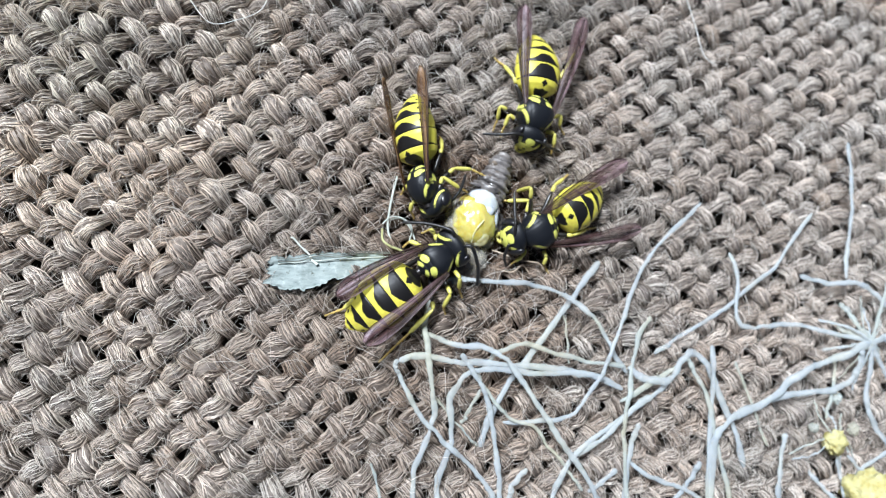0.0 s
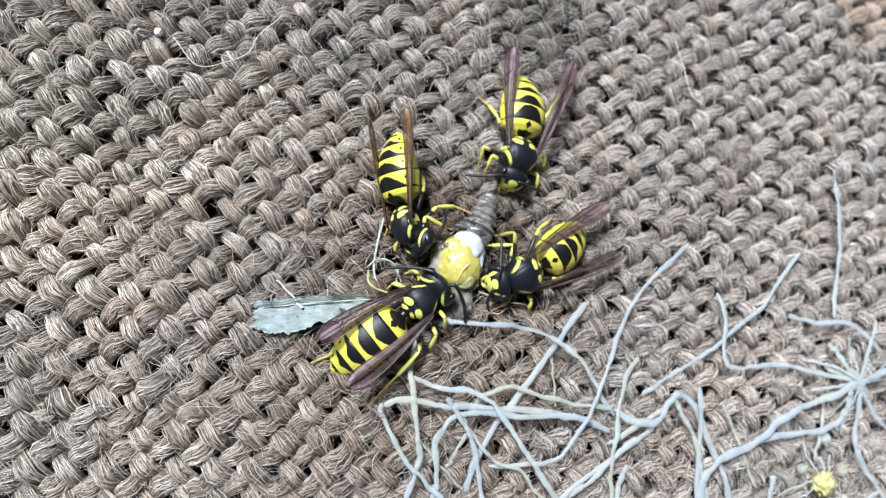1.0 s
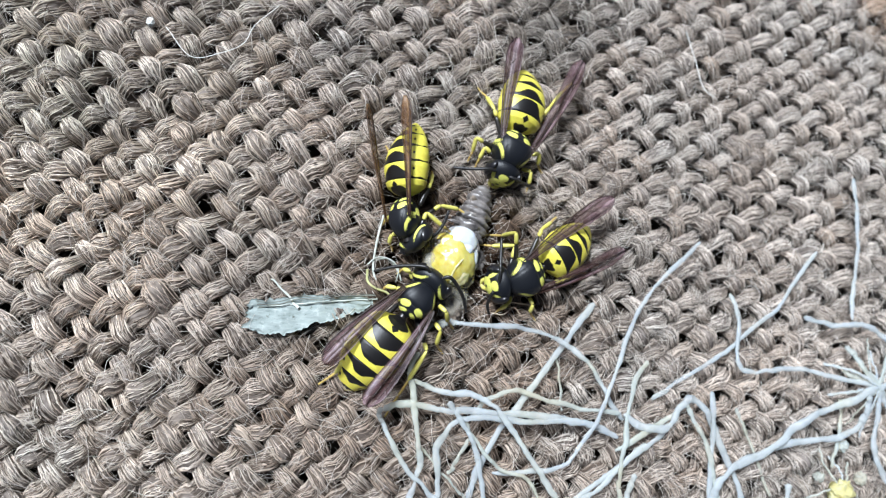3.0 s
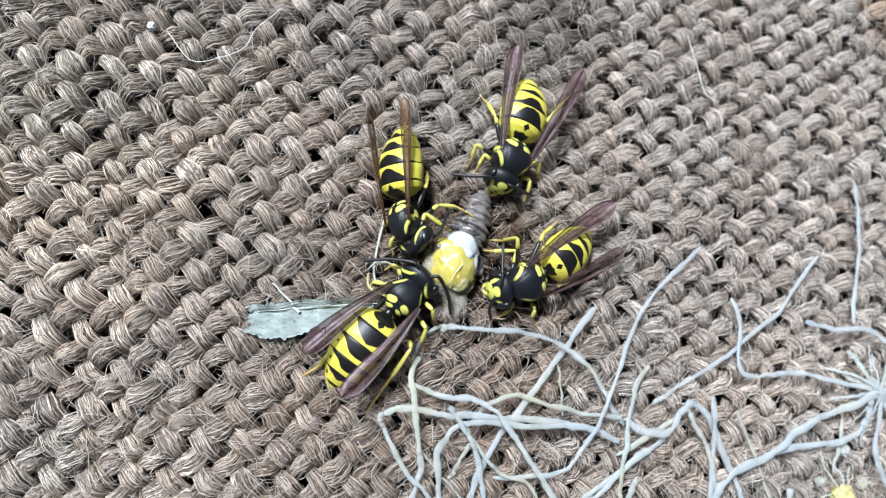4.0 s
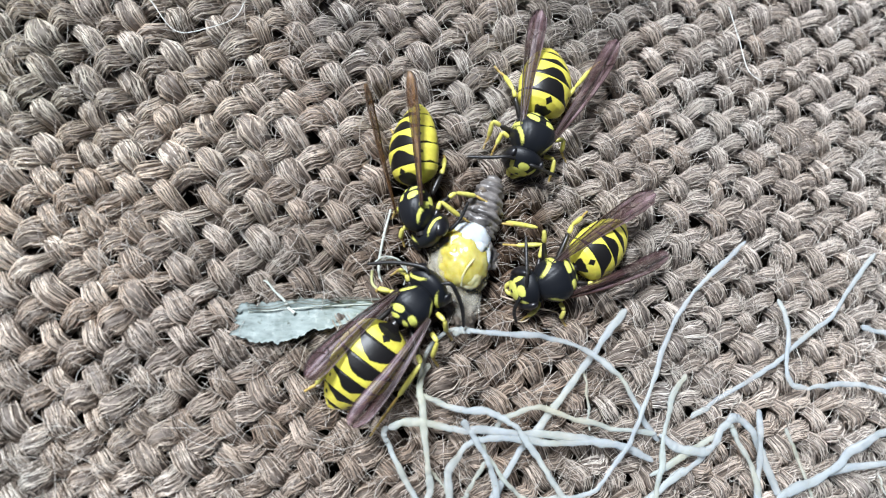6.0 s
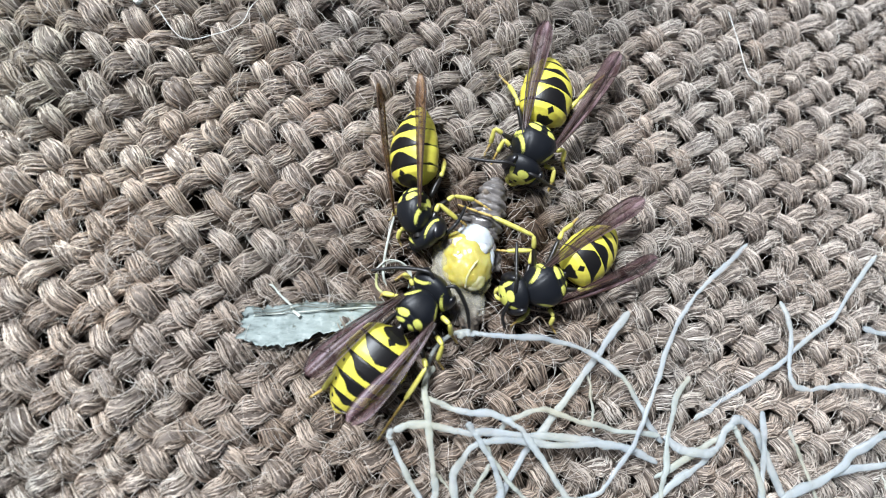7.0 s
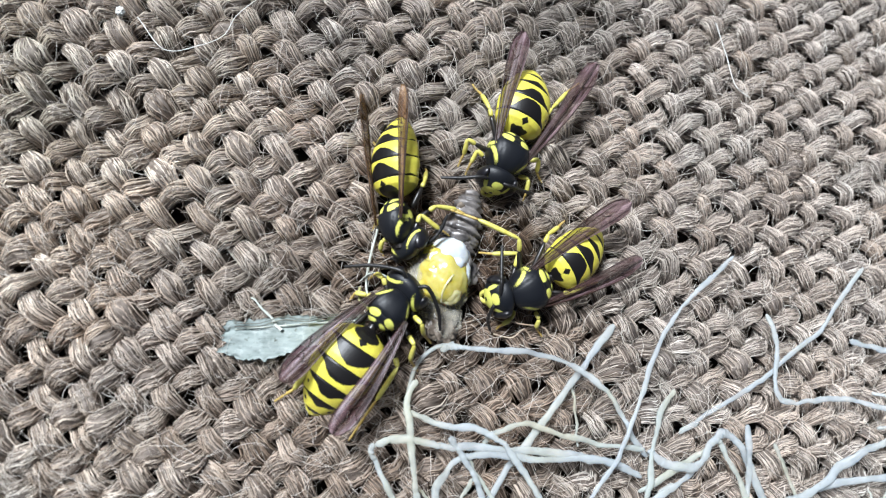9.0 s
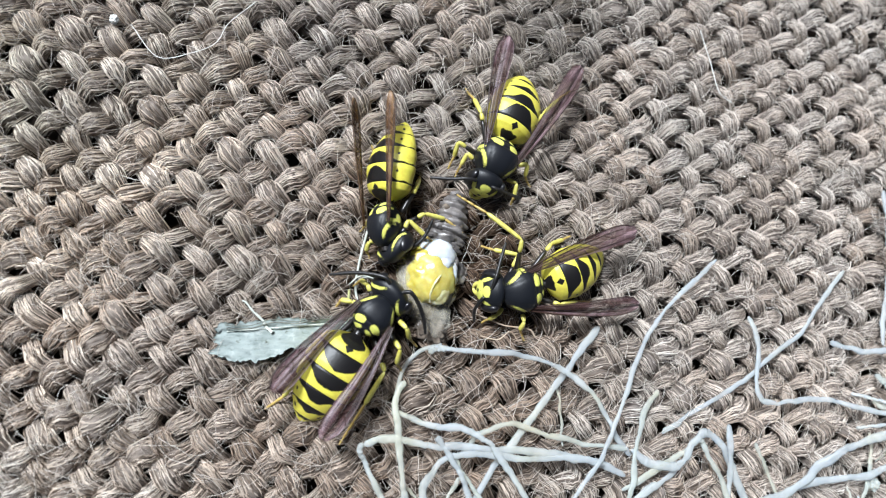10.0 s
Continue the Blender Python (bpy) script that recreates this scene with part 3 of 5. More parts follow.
def add_wing(parent, k, side, length, mat):
    v, f, _ = wing_mesh(k)
    v = v * (length / (9.5 * k), side, 1)
    if side < 0:
        f = f[:, ::-1]
    w = part("wing", mesh_of("wing", v, f, mat), parent, "amber-brown folded wing" if mat == AMBER_WING else "smoky brown folded wing")
    c, n = 11, 44
    grid = v[:n * c].reshape(n, c, 3)
    for first, last, r in ((0, 0, 0.066), (3, 2, 0.044), (6, 5, 0.034), (9, 8, 0.028)):
        col = np.linspace(first, last, n)
        lo = np.clip(col.astype(int), 0, c - 2)
        line = np.array([grid[q, lo[q]] + (grid[q, lo[q] + 1] - grid[q, lo[q]]) * (col[q] - lo[q]) for q in range(n)])[:42 if first else 44:3]
        line[:, 2] += 0.03
        part("vein", mesh_of("vein", *tube_points(line, r * k * np.linspace(1, 0.55, len(line)), 5), VEIN), w)
    for a, b, i, j in ((26, 29, 0, 3), (31, 34, 2, 6), (36, 33, 0, 4), (22, 25, 3, 7), (38, 40, 4, 9)):
        cross = [grid[a, i], (grid[a, i] + grid[b, j]) / 2 + (0.12, 0, 0), grid[b, j]]
        part("vein", mesh_of("vein", *tube_points(spline(cross, 6) + (0, 0, 0.03), 0.027 * k, 5), VEIN), w)
    return w


def limb(name, a, b, r0, r1, mat, parent, sides=10):
    a, b = np.array(a, float), np.array(b, float)
    mid = (a + b) / 2 + (0, 0, 0.04)
    n = 12
    u = np.linspace(0, 1, n)
    r = (r0 + (r1 - r0) * u) * (0.86 + 0.22 * np.sin(np.pi * u)) * np.where((u < 0.01) | (u > 0.99), 0.45, 1)
    return part(name, mesh_of(name, *tube_points(spline([a, mid, b], n), r, sides), mat), parent)


def add_leg(parent, k, hip, knee, ankle, toe, dark=0.55):
    hip, knee, ankle, toe = (np.array(p, float) for p in (hip, knee, ankle, toe))
    cut = hip + (knee - hip) * dark
    leg = limb("leg", hip, cut, 0.22 * k, 0.20 * k, DARK, parent)
    tagged(leg, "jointed leg, black above and yellow below")
    limb("thigh", cut, knee, 0.20 * k, 0.16 * k, LEG, leg)
    limb("shin", knee, ankle, 0.16 * k, 0.20 * k, LEG, leg)
    prev = ankle
    for q, r in ((0.42, 0.115), (0.66, 0.105), (0.84, 0.10), (1.0, 0.085)):
        nxt = ankle + (toe - ankle) * q + (0, 0, -0.10 * math.sin(q * math.pi))
        limb("tarsus", prev, nxt, r * k, r * k * 0.85, TARSUS, leg, 8)
        prev = nxt
    d = (toe - ankle) / (np.linalg.norm(toe - ankle) + 1e-9)
    for sgn in (-1, 1):
        limb("claw", toe, toe + d * 0.16 + np.array((-d[1], d[0], 0)) * 0.12 * sgn, 0.035 * k, 0.02 * k, DARK, leg, 5)


def add_antenna(parent, k, points):
    """Scape and twelve-ringed flagellum."""
    path = spline(points, 60)
    d = np.r_[0, np.cumsum(np.linalg.norm(np.diff(path, axis=0), axis=1))] / k
    r = np.where(d < 1.1, 0.15, 0.155) * (1 - 0.16 * np.abs(np.sin(d * np.pi / 0.38)) ** 8 * (d > 1.1))
    r = r * np.where(d < 0.12, 0.6, 1) * (1 - 0.35 * (d / d[-1]) ** 6)
    return part("antenna", mesh_of("antenna", *tube_points(path, r * k, 10), ANTENNA), parent, "black jointed feeler")


HIPS = [(0.95, 0.75, -1.0), (0.95, -0.75, -1.0), (0.05, 0.85, -1.15), (0.05, -0.85, -1.15), (-0.95, 0.85, -1.0), (-0.95, -0.85, -1.0)]
THORAX_Z = 2.25


def wasp(label, k, chest, belly, seed, dark, wings, wing_roll, legs, feelers):
    """legs: knee, ankle and toe for the six legs in the order of HIPS; feelers: points in the head's space."""
    w = tagged(new("wasp"), label, "wasp", "wasps feeding on the grub")
    part("thorax", thorax_mesh(k * chest, 1.14 if max(wing_roll) > 50 else 1.0), w, "black thorax with yellow patches")
    ab = part("abdomen", abdomen_mesh(k * belly, seed, dark), w, "yellow abdomen with black bands and dots")
    hd = part("head", head_mesh(k), w, "black head with yellow face")
    for s in (1, -1):
        v, f = ball(24, 24)
        eye = v * (0.60, 0.40, 1.02) * k
        eye[:, 1] -= 0.10 * (v[:, 2] ** 2) * k * s
        part("eye", mesh_of("eye", eye, f, EYE), hd, "glossy black kidney-shaped eye", mmpose(0.16 * k, 1.36 * k * s, 0.10 * k, 0, 0, 0))
        jaw = [(0.45, 0.42 * s, -1.15), (0.62, 0.30 * s, -1.45), (0.66, 0.02 * s, -1.62)]
        part("jaw", mesh_of("jaw", *tube_points(spline(np.array(jaw) * k, 7), np.linspace(0.24, 0.10, 7) * k, 8), LEG), hd, "yellow jaw")
    for p in feelers:
        add_antenna(hd, k, p)
    blades = [(add_wing(w, k, s, long, AMBER_WING if max(wing_roll) > 50 else WING), s, roll) for s, long, roll in zip((1, -1), wings, wing_roll)]
    for i, (hip, (knee, ankle, toe)) in enumerate(zip(HIPS, legs)):
        add_leg(w, k, np.array(hip) * k, knee, ankle, toe, (0.55, 0.68, 0.78)[i // 2])
    neck = [(1.3, 0, -0.15), (2.0, 0, -0.2)]
    part("neck", mesh_of("neck", *tube_points(spline(np.array(neck) * k, 5), 0.42 * k, 12), DARK), w)
    part("waist", mesh_of("waist", *tube_points(spline(np.array([(-1.4, 0, -0.45), (-1.8, 0, -0.48), (-2.2, 0, -0.42)]) * k, 6), 0.34 * k, 12), DARK), w)
    return w, ab, hd, blades, k


WASPS = {}
WASPS["low"] = wasp(
    "yellow and black banded wasp feeding with spread smoky wings", 1.06, 0.90, 1.06, 65, 0.43,
    (8.82, 9.20), (10, 15), [
        ((1.48, 1.85, -0.74), (1.48, 2.43, -1.34), (0.81, 2.59, -2.21)),
        ((0.79, -2.49, 0.19), (0.45, -3.23, -0.90), (0.43, -4.24, -2.10)),
        ((-0.26, 1.90, -0.78), (-0.63, 2.61, -1.36), (-1.31, 2.53, -2.24)),
        ((-0.71, -3.11, 0.24), (-1.65, -3.73, -0.93), (-1.78, -4.90, -2.22)),
        ((-6.57, 1.37, -0.36), (-8.77, 1.19, -1.28), (-10.32, 1.61, -1.93)),
        ((-2.68, -3.27, 0.11), (-5.45, -3.77, -0.70), (-8.93, -4.36, -1.97)),
    ], [
        [(-0.03, 0.58, 1.25), (-0.10, 1.41, 1.43), (-0.94, 2.93, 0.21), (-2.09, 4.19, -1.21)],
        [(0.28, -0.36, 1.35), (0.66, -0.94, 1.68), (0.69, -2.66, 0.74), (0.39, -3.99, -0.40)],
    ])
WASPS["left"] = wasp(
    "yellow and black wasp with narrow folded wings gnawing the grub", 1.00, 0.90, 0.98, 66, 0.42,
    (9.91, 9.86), (0, 72), [
        ((-0.36, 1.33, -1.35), (0.82, 1.73, -2.76), (1.33, 1.91, -3.60)),
        ((1.20, -1.30, 0.38), (1.80, -1.97, 0.10), (2.46, -2.34, -0.55)),
        ((-0.91, 1.97, -2.43), (-0.66, 2.41, -4.20), (0.40, 3.06, -5.59)),
        ((-0.44, -1.10, 0.30), (-0.16, -2.10, 0.24), (0.18, -2.85, 0.05)),
        ((-2.90, 1.50, -2.00), (-3.90, 0.80, -3.00), (-4.40, 0.20, -3.60)),
        ((-3.98, -0.68, 0.11), (-5.70, -1.52, -0.29), (-6.94, -2.28, -0.62)),
    ], [
        [(0.93, 0.93, -0.01), (0.99, 1.61, -0.13), (0.99, 2.39, -0.68), (0.68, 3.34, -1.46)],
        [(0.71, 0.30, 0.34), (0.56, -0.17, 0.83), (0.26, -1.16, 0.65), (-0.03, -2.02, 0.50)],
    ])
WASPS["top"] = wasp(
    "yellow and black wasp with half-spread wings at the grub", 0.98, 1.10, 1.03, 67, 0.31,
    (10.87, 10.07), (12, 15), [
        ((0.85, 2.50, -0.17), (1.79, 2.94, -0.71), (2.42, 3.26, -1.46)),
        ((0.43, -2.15, -0.89), (1.34, -2.04, -1.58), (2.20, -1.85, -2.46)),
        ((-1.01, 2.70, -0.04), (-0.22, 3.15, -0.67), (0.11, 4.23, -1.39)),
        ((0.06, -3.28, -0.79), (0.96, -2.82, -1.72), (1.81, -2.64, -2.60)),
        ((-5.50, 2.21, -0.02), (-7.81, 3.24, -0.65), (-9.56, 4.29, -1.38)),
        ((-3.16, -2.48, -0.85), (-4.40, -3.23, -1.89), (-5.27, -4.03, -2.85)),
    ], [
        [(0.65, 0.19, 0.80), (0.66, 0.95, 0.94), (0.06, 2.35, 0.33), (-0.48, 3.51, -0.12)],
        [(0.64, -0.89, 0.61), (0.89, -1.75, 0.57), (1.14, -2.81, -0.14), (1.39, -4.19, -0.91)],
    ])
REACH = {"knee": (-0.52, -3.97, 0.24), "ankle": (1.60, -6.40, -0.95), "toe": (3.45, -8.15, -2.20),   # stretched out
         "ankle_low": (-0.50, -3.45, -3.10), "toe_low": (1.9, -4.6, -3.0)}                               # standing
WASPS["right"] = wasp(
    "yellow and black wasp feeding beside the rootlets, wings laid back", 0.98, 1.09, 0.95, 68, 0.32,
    (9.77, 10.61), (25, 25), [
        ((2.24, 1.62, -0.22), (2.79, 1.92, -0.87), (3.23, 2.30, -1.60)),
        ((-0.55, -2.64, -1.07), (1.25, -3.31, -1.76), (2.06, -3.72, -2.38)),
        ((0.18, 2.57, 0.02), (0.45, 3.25, -0.53), (0.05, 4.40, -1.07)),
        (REACH["knee"], REACH["ankle"], REACH["toe"]),
        ((-3.02, 1.79, 0.03), (-4.89, 2.08, -0.83), (-6.35, 2.57, -1.53)),
        ((-3.42, -3.04, -0.97), (-4.89, -2.98, -1.98), (-5.97, -3.02, -2.82)),
    ], [
        [(0.90, 0.40, 0.35), (1.10, 0.91, -0.03), (1.04, 1.69, -0.68), (0.77, 2.59, -1.00)],
        [(0.64, -0.18, 0.84), (0.57, -1.16, 1.15), (0.14, -2.34, 1.00), (-0.57, -3.84, 0.64)],
    ])
LEAN = {"low": (0, -2, -6), "left": (56, 0, -4), "top": (-10, 0, -6), "right": (-14, 0, -6)}  # roll, pitch, dip of the abdomen
NECK = {"low": (1.80, 0.0, -0.42), "left": (1.62, 0.0, -1.05), "top": (2.18, 0.0, -0.34), "right": (2.40, -0.40, -0.34)}  # the head, from the thorax
WAIST = {"low": -1.72, "left": -1.72, "top": -1.80, "right": -2.05}
NOD = {"low": 20, "left": 55, "top": -18, "right": -18}


# ------------------------------------------------------------ the grub they feed on
def grub():
    g = tagged(new("grub"), "torn grey grub with white and yellow pulp spilling out", "grub")
    part("pulp", blob("pulp", (2.02, 2.15, 1.60), PULP, 0.10, 1.3, 2.0, 52, 56), g, "glossy yellow pulp", mmpose(0.05, 0.20, 1.25, 0, 0, 12))
    lobes = ((1.15, 1.05, 0.75, CREAM, 5.0, 0.25, -0.85, 1.75), (0.85, 1.10, 0.60, PULP, 8.0, -0.50, 0.60, 2.00), (0.95, 0.70, 0.55, CREAM, 9.0, 0.60, 0.75, 1.95),
             (1.30, 1.50, 1.25, PULP, 11.0, -0.20, 1.35, 1.15))
    for a, b, c, mat, seed, x, y, z in lobes:
        part("pulp", blob("pulp", (a, b, c), mat, 0.12, 1.5, seed, 24, 28), g, "pale yellow lobe" if mat == CREAM else "", mmpose(x, y, z, 0, 0, seed * 20))
    part("fat_body", blob("fat_body", (1.60, 1.50, 1.25), FAT, 0.05, 1.3, 3.0, 40, 44), g, "milky white fat", mmpose(0.80, 1.75, 1.25, 0, 0, -25))
    part("fat_body", blob("fat_body", (0.75, 0.6, 0.5), FAT, 0.10, 1.5, 13.0, 24, 28), g, "", mmpose(1.05, 1.05, 2.15, 0, 0, 20))
    part("fat_body", blob("fat_body", (0.75, 1.35, 0.9), FAT, 0.12, 1.6, 7.0, 24, 28), g, "", mmpose(1.55, 0.70, 1.25, 0, 0, 8))
    part("gel", blob("gel", (2.15, 2.45, 1.25), GEL, 0.14, 1.6, 21.0, 40, 44), g, "clear wet film round the pulp", mmpose(-0.30, 0.05, 0.95, 0, 0, 15))
    part("gel", blob("gel", (1.15, 1.70, 0.70), GEL, 0.26, 1.9, 23.0, 36, 40), g, "clear wet smear", mmpose(0.15, -2.70, 0.62, 0, 0, 6))
    # ringed body, limp and creased, tapering to its tail
    n, sides = 110, 44
    u = np.linspace(0, 1, n)
    path = spline([(0.9, 1.7, 0.75), (1.75, 3.2, 0.95), (2.6, 4.9, 0.85), (3.6, 7.0, 0.50)], n)
    rings = np.cumsum(np.interp(u, (0, 0.5, 1), (0.8, 1.1, 1.5)))
    rings = rings / rings[-1] * 9
    fold = np.abs(np.sin(np.pi * (rings + 0.12 * np.sin(u * 31)))) ** 0.6
    rad = np.interp(u, (0, 0.1, 0.45, 0.8, 0.95, 1), (1.1, 1.60, 1.55, 1.18, 0.65, 0.1)) * (0.70 + 0.32 * fold)
    ang = np.linspace(0, 2 * np.pi, sides, endpoint=False)
    lumps = np.array([[1 + 0.16 * noise.fractal(Vector((math.cos(b) * 1.3, math.sin(b) * 1.3, a * 7)), 0.7, 2.0, 4) for b in ang] for a in u])
    v, f = tube_points(path, rad, sides, 0.0, lumps, 0.72)
    part("body", mesh_of("body", v, f, SKIN), g, "wrinkled mottled grey ringed body")
    g2 = np.random.default_rng(12)
    for i in range(12):
        v, f = ball(12, 16)
        v = rumple(v, 0.45, 2.0, 30 + i * 2.3) * (g2.uniform(0.25, 0.6), g2.uniform(0.15, 0.35), g2.uniform(0.08, 0.16))
        part("flake", mesh_of("flake", v, f, (WET, SKIN)[i % 2]), g, "pale torn flake" if i == 0 else "",
             mmpose(1.6 + g2.normal(0, 0.7), 3.4 + g2.normal(0, 1.3), 1.75 + g2.uniform(-0.25, 0.05), g2.uniform(-20, 20), g2.uniform(-20, 20), g2.uniform(0, 180)))
    part("torn_skin", blob("torn_skin", (2.25, 2.6, 0.80), CASING, 0.22, 1.8, 4.0, 40, 44), g, "wet translucent torn skin", mmpose(-0.40, -0.55, 0.75, 0, 0, 10))
    part("torn_skin", blob("torn_skin", (1.15, 1.9, 0.45), WET, 0.38, 2.0, 6.0, 40, 44), g, "wet brownish torn skin", mmpose(-0.35, -3.0, 0.45, 0, 0, 12))
    part("torn_skin", blob("torn_skin", (1.0, 0.9, 0.6), SKIN, 0.36, 2.0, 9.0, 32, 36), g, "dark wet skin", mmpose(2.15, 0.35, 0.35, 0, 0, 15))
    part("torn_skin", blob("torn_skin", (0.7, 0.6, 0.5), WET, 0.36, 2.0, 12.0, 24, 28), g, "", mmpose(-1.0, 1.75, 1.45, 0, 0, 15))
    string = [(0.75, 0.35, 2.72), (0.3, -0.1, 2.85), (-0.1, -0.55, 2.83), (-0.4, -1.1, 2.6), (-0.45, -1.7, 2.1)]
    part("thread", tube("thread", string, 0.085, 8, 24, CREAM), g, "pale yellow gut thread")
    return g


GRUB = grub()


# ------------------------------------------------------------ scrap of dry leaf
def dry_leaf():
    n, c = 60, 22
    s = np.linspace(0, 1, n)[:, None]
    t = np.linspace(-1, 1, c)[None]
    rag = np.array([noise.fractal(Vector((x * 9, 0.3, 7)), 0.5, 2.0, 4) for x in s[:, 0]])[:, None]
    end = np.array([noise.fractal(Vector((x * 2.6, 5.1, 2)), 0.4, 2.0, 4) for x in t[0]])[None]
    low_half = np.interp(s, (0, 0.06, 0.25, 0.5, 0.75, 1), (1.15, 1.70, 1.90, 1.65, 1.15, 0.45)) + 0.36 * rag
    up_half = np.interp(s, (0, 0.06, 0.25, 0.5, 0.75, 1), (0.95, 1.20, 1.10, 0.80, 0.62, 0.30)) + 0.35 * np.roll(rag, 11, 0)
    half = np.where(t < 0, low_half, up_half)
    x = 10.2 * (s + 0.06 * end * np.clip(1 - s * 5, 0, 1))
    y = half * t + 0.25 * np.sin(s * 3.0)
    z = 0.86 + 0.09 * np.sin(s * 31 + 4 * t) * np.sin(t * 6 + s * 9) + 0.16 * np.clip(t, 0, 1) ** 3 + 0.10 * np.sin(s * 7 + t * 1.3) - 0.10 * np.exp(-((t - 0.45) / 0.10) ** 2) + 0.06 * rag
    grid = np.stack(np.broadcast_arrays(x, y, z), -1)
    up, low = grid.reshape(-1, 3), (grid - (0, 0, 0.09)).reshape(-1, 3)
    i, j = np.meshgrid(np.arange(n - 1), np.arange(c - 1), indexing="ij")
    q = np.stack([i * c + j, (i + 1) * c + j, (i + 1) * c + j + 1, i * c + j + 1], -1).reshape(-1, 4)
    rim = np.concatenate([np.arange(c), np.arange(1, n) * c + c - 1, (n - 1) * c + np.arange(c - 2, -1, -1), np.arange(n - 2, 0, -1) * c])
    skirt = np.stack([rim, rim + n * c, np.roll(rim, -1) + n * c, np.roll(rim, -1)], -1)
    leaf = new("leaf_scrap")
    tagged(leaf, "brittle grey-green scrap of dry leaf with frayed edge", "leaf")
    part("blade", mesh_of("blade", np.vstack([up, low]), np.vstack([q, q[:, ::-1] + n * c, skirt]), LEAF), leaf)
    part("midrib", tube("midrib", [(0.9, 0.60, 0.98), (3.5, 0.52, 1.02), (7, 0.42, 1.0), (10.6, 0.2, 0.98)], 0.05, 6, 30, LICHEN), leaf, "pale rib")
    for y0, y1, r in ((1.02, 0.60, 0.030), (0.80, 0.50, 0.045)):
        line = [(0.9, y0, 1.22), (2.6, y0 - 0.18, 1.36), (4.2, y0 + 0.10, 1.34), (6.0, (y0 + y1) / 2 - 0.05, 1.34), (7.6, (y0 + y1) / 2 + 0.12, 1.24), (10.4, y1, 1.0)]
        part("torn_fibre", tube("torn_fibre", line, r, 6, 26, CURLED), leaf, "dark curled edge fibre")
    part("sliver", tube("sliver", [(2.15, 2.75, 0.95), (2.42, 2.58, 1.10), (2.85, 1.90, 1.30), (3.50, 1.12, 1.28), (3.70, 0.62, 1.14), (4.10, 0.20, 1.12)], np.linspace(0.05, 0.13, 20) * (1 + 0.2 * np.sin(np.arange(20) * 2.1)), 7, 20, LICHEN, flatten=0.5), leaf, "white peeled sliver")
    return leaf


LEAF_SCRAP = dry_leaf()
LEAF_SCRAP.matrix_basis = mmpose(-2.92, 2.30, -0.05, 0, 0, 6.2)


# ------------------------------------------------------------ loose roots
def root(kind, r, seed, *points):
    g = np.random.default_rng(seed + 40)
    n = 14 * len(points)
    path = spline(points, n)
    wob = np.stack([np.convolve(g.normal(0, 0.13, n), np.ones(7) / 7, "same") for _ in range(3)], -1)
    u = np.linspace(0, 1, n)
    rad = 1.16 * r * (1 + 0.12 * np.sin(u * 23 + seed) + np.convolve(g.normal(0, 0.24, n), np.ones(5) / 5, "same"))
    rad = rad * np.clip(np.minimum(u, 1 - u) * 30 + 0.45, 0, 1)
    me = mesh_of("root", *tube_points(path + wob, rad, 9, flatten=0.55), ROOT_WHITE if kind == "w" else ROOT_CREAM)
    ob = new("root", me)
    return tagged(ob, "white bare rootlet lying loose on the sacking" if kind == "w" else "thin cream-coloured rootlet lying on the sacking", "root", "loose rootlets")


root("w", 0.19, 0, (13.0, 1.4, 0.6), (13.8, 1.6, 0.9), (15.0, 1.5, 1.3), (17.9, 1.3, 1.6), (21.1, 0.8, 1.6), (23.3, -0.0, 1.6), (25.4, -1.5, 1.6), (27.4, -3.9, 1.2), (28.6, -6.1, 0.8), (29.7, -7.1, 0.4))
root("w", 0.26, 1, (27.4, 3.3, 0.5), (23.9, -0.5, 0.8), (21.1, -3.8, 1.1), (18.6, -6.7, 1.0), (16.2, -10.1, 0.7), (15.2, -13.0, 0.4))
root("w", 0.22, 2, (11.1, -0.8, 0.8), (10.3, -2.2, 1.2), (10.4, -4.5, 1.7), (10.7, -7.8, 1.6), (11.0, -9.8, 1.2), (10.3, -12.1, 0.9), (9.3, -14.4, 0.7), (9.1, -17.2, 0.5))
root("w", 0.22, 3, (10.3, -3.0, 1.2), (12.6, -4.0, 1.6), (15.3, -4.4, 2.0), (17.2, -5.4, 2.2), (18.4, -7.1, 2.2), (20.4, -10.1, 2.2), (22.5, -13.2, 1.9), (24.7, -16.3, 1.5), (26.0, -18.4, 1.0))
root("c", 0.19, 4, (15.9, -5.7, 1.0), (17.0, -4.8, 1.2), (19.3, -4.2, 1.5), (22.2, -5.2, 1.5), (25.3, -5.9, 1.2), (29.1, -6.5, 1.0))
root("w", 0.24, 5, (7.9, -5.3, 1.5), (9.6, -4.9, 1.6), (12.5, -5.5, 1.8), (15.5, -5.8, 1.7), (18.7, -6.1, 1.7), (23.0, -6.6, 1.5), (26.4, -7.4, 1.1), (28.8, -8.6, 0.8))
root("w", 0.19, 6, (7.8, -5.2, 1.5), (7.6, -5.8, 1.5), (8.1, -6.9, 1.4), (9.5, -9.7, 1.3), (11.5, -11.9, 1.1), (13.5, -13.9, 1.0), (15.5, -16.2, 0.9), (16.2, -17.7, 0.8))
root("w", 0.24, 7, (27.0, -7.5, 1.4), (24.0, -6.9, 1.6), (20.7, -6.9, 1.7), (17.6, -6.4, 1.8), (15.0, -6.3, 1.7), (13.3, -7.0, 1.6), (12.4, -8.9, 1.2), (12.5, -11.3, 0.8), (12.3, -13.2, 0.6), (11.3, -15.5, 0.5), (11.2, -17.4, 0.5))
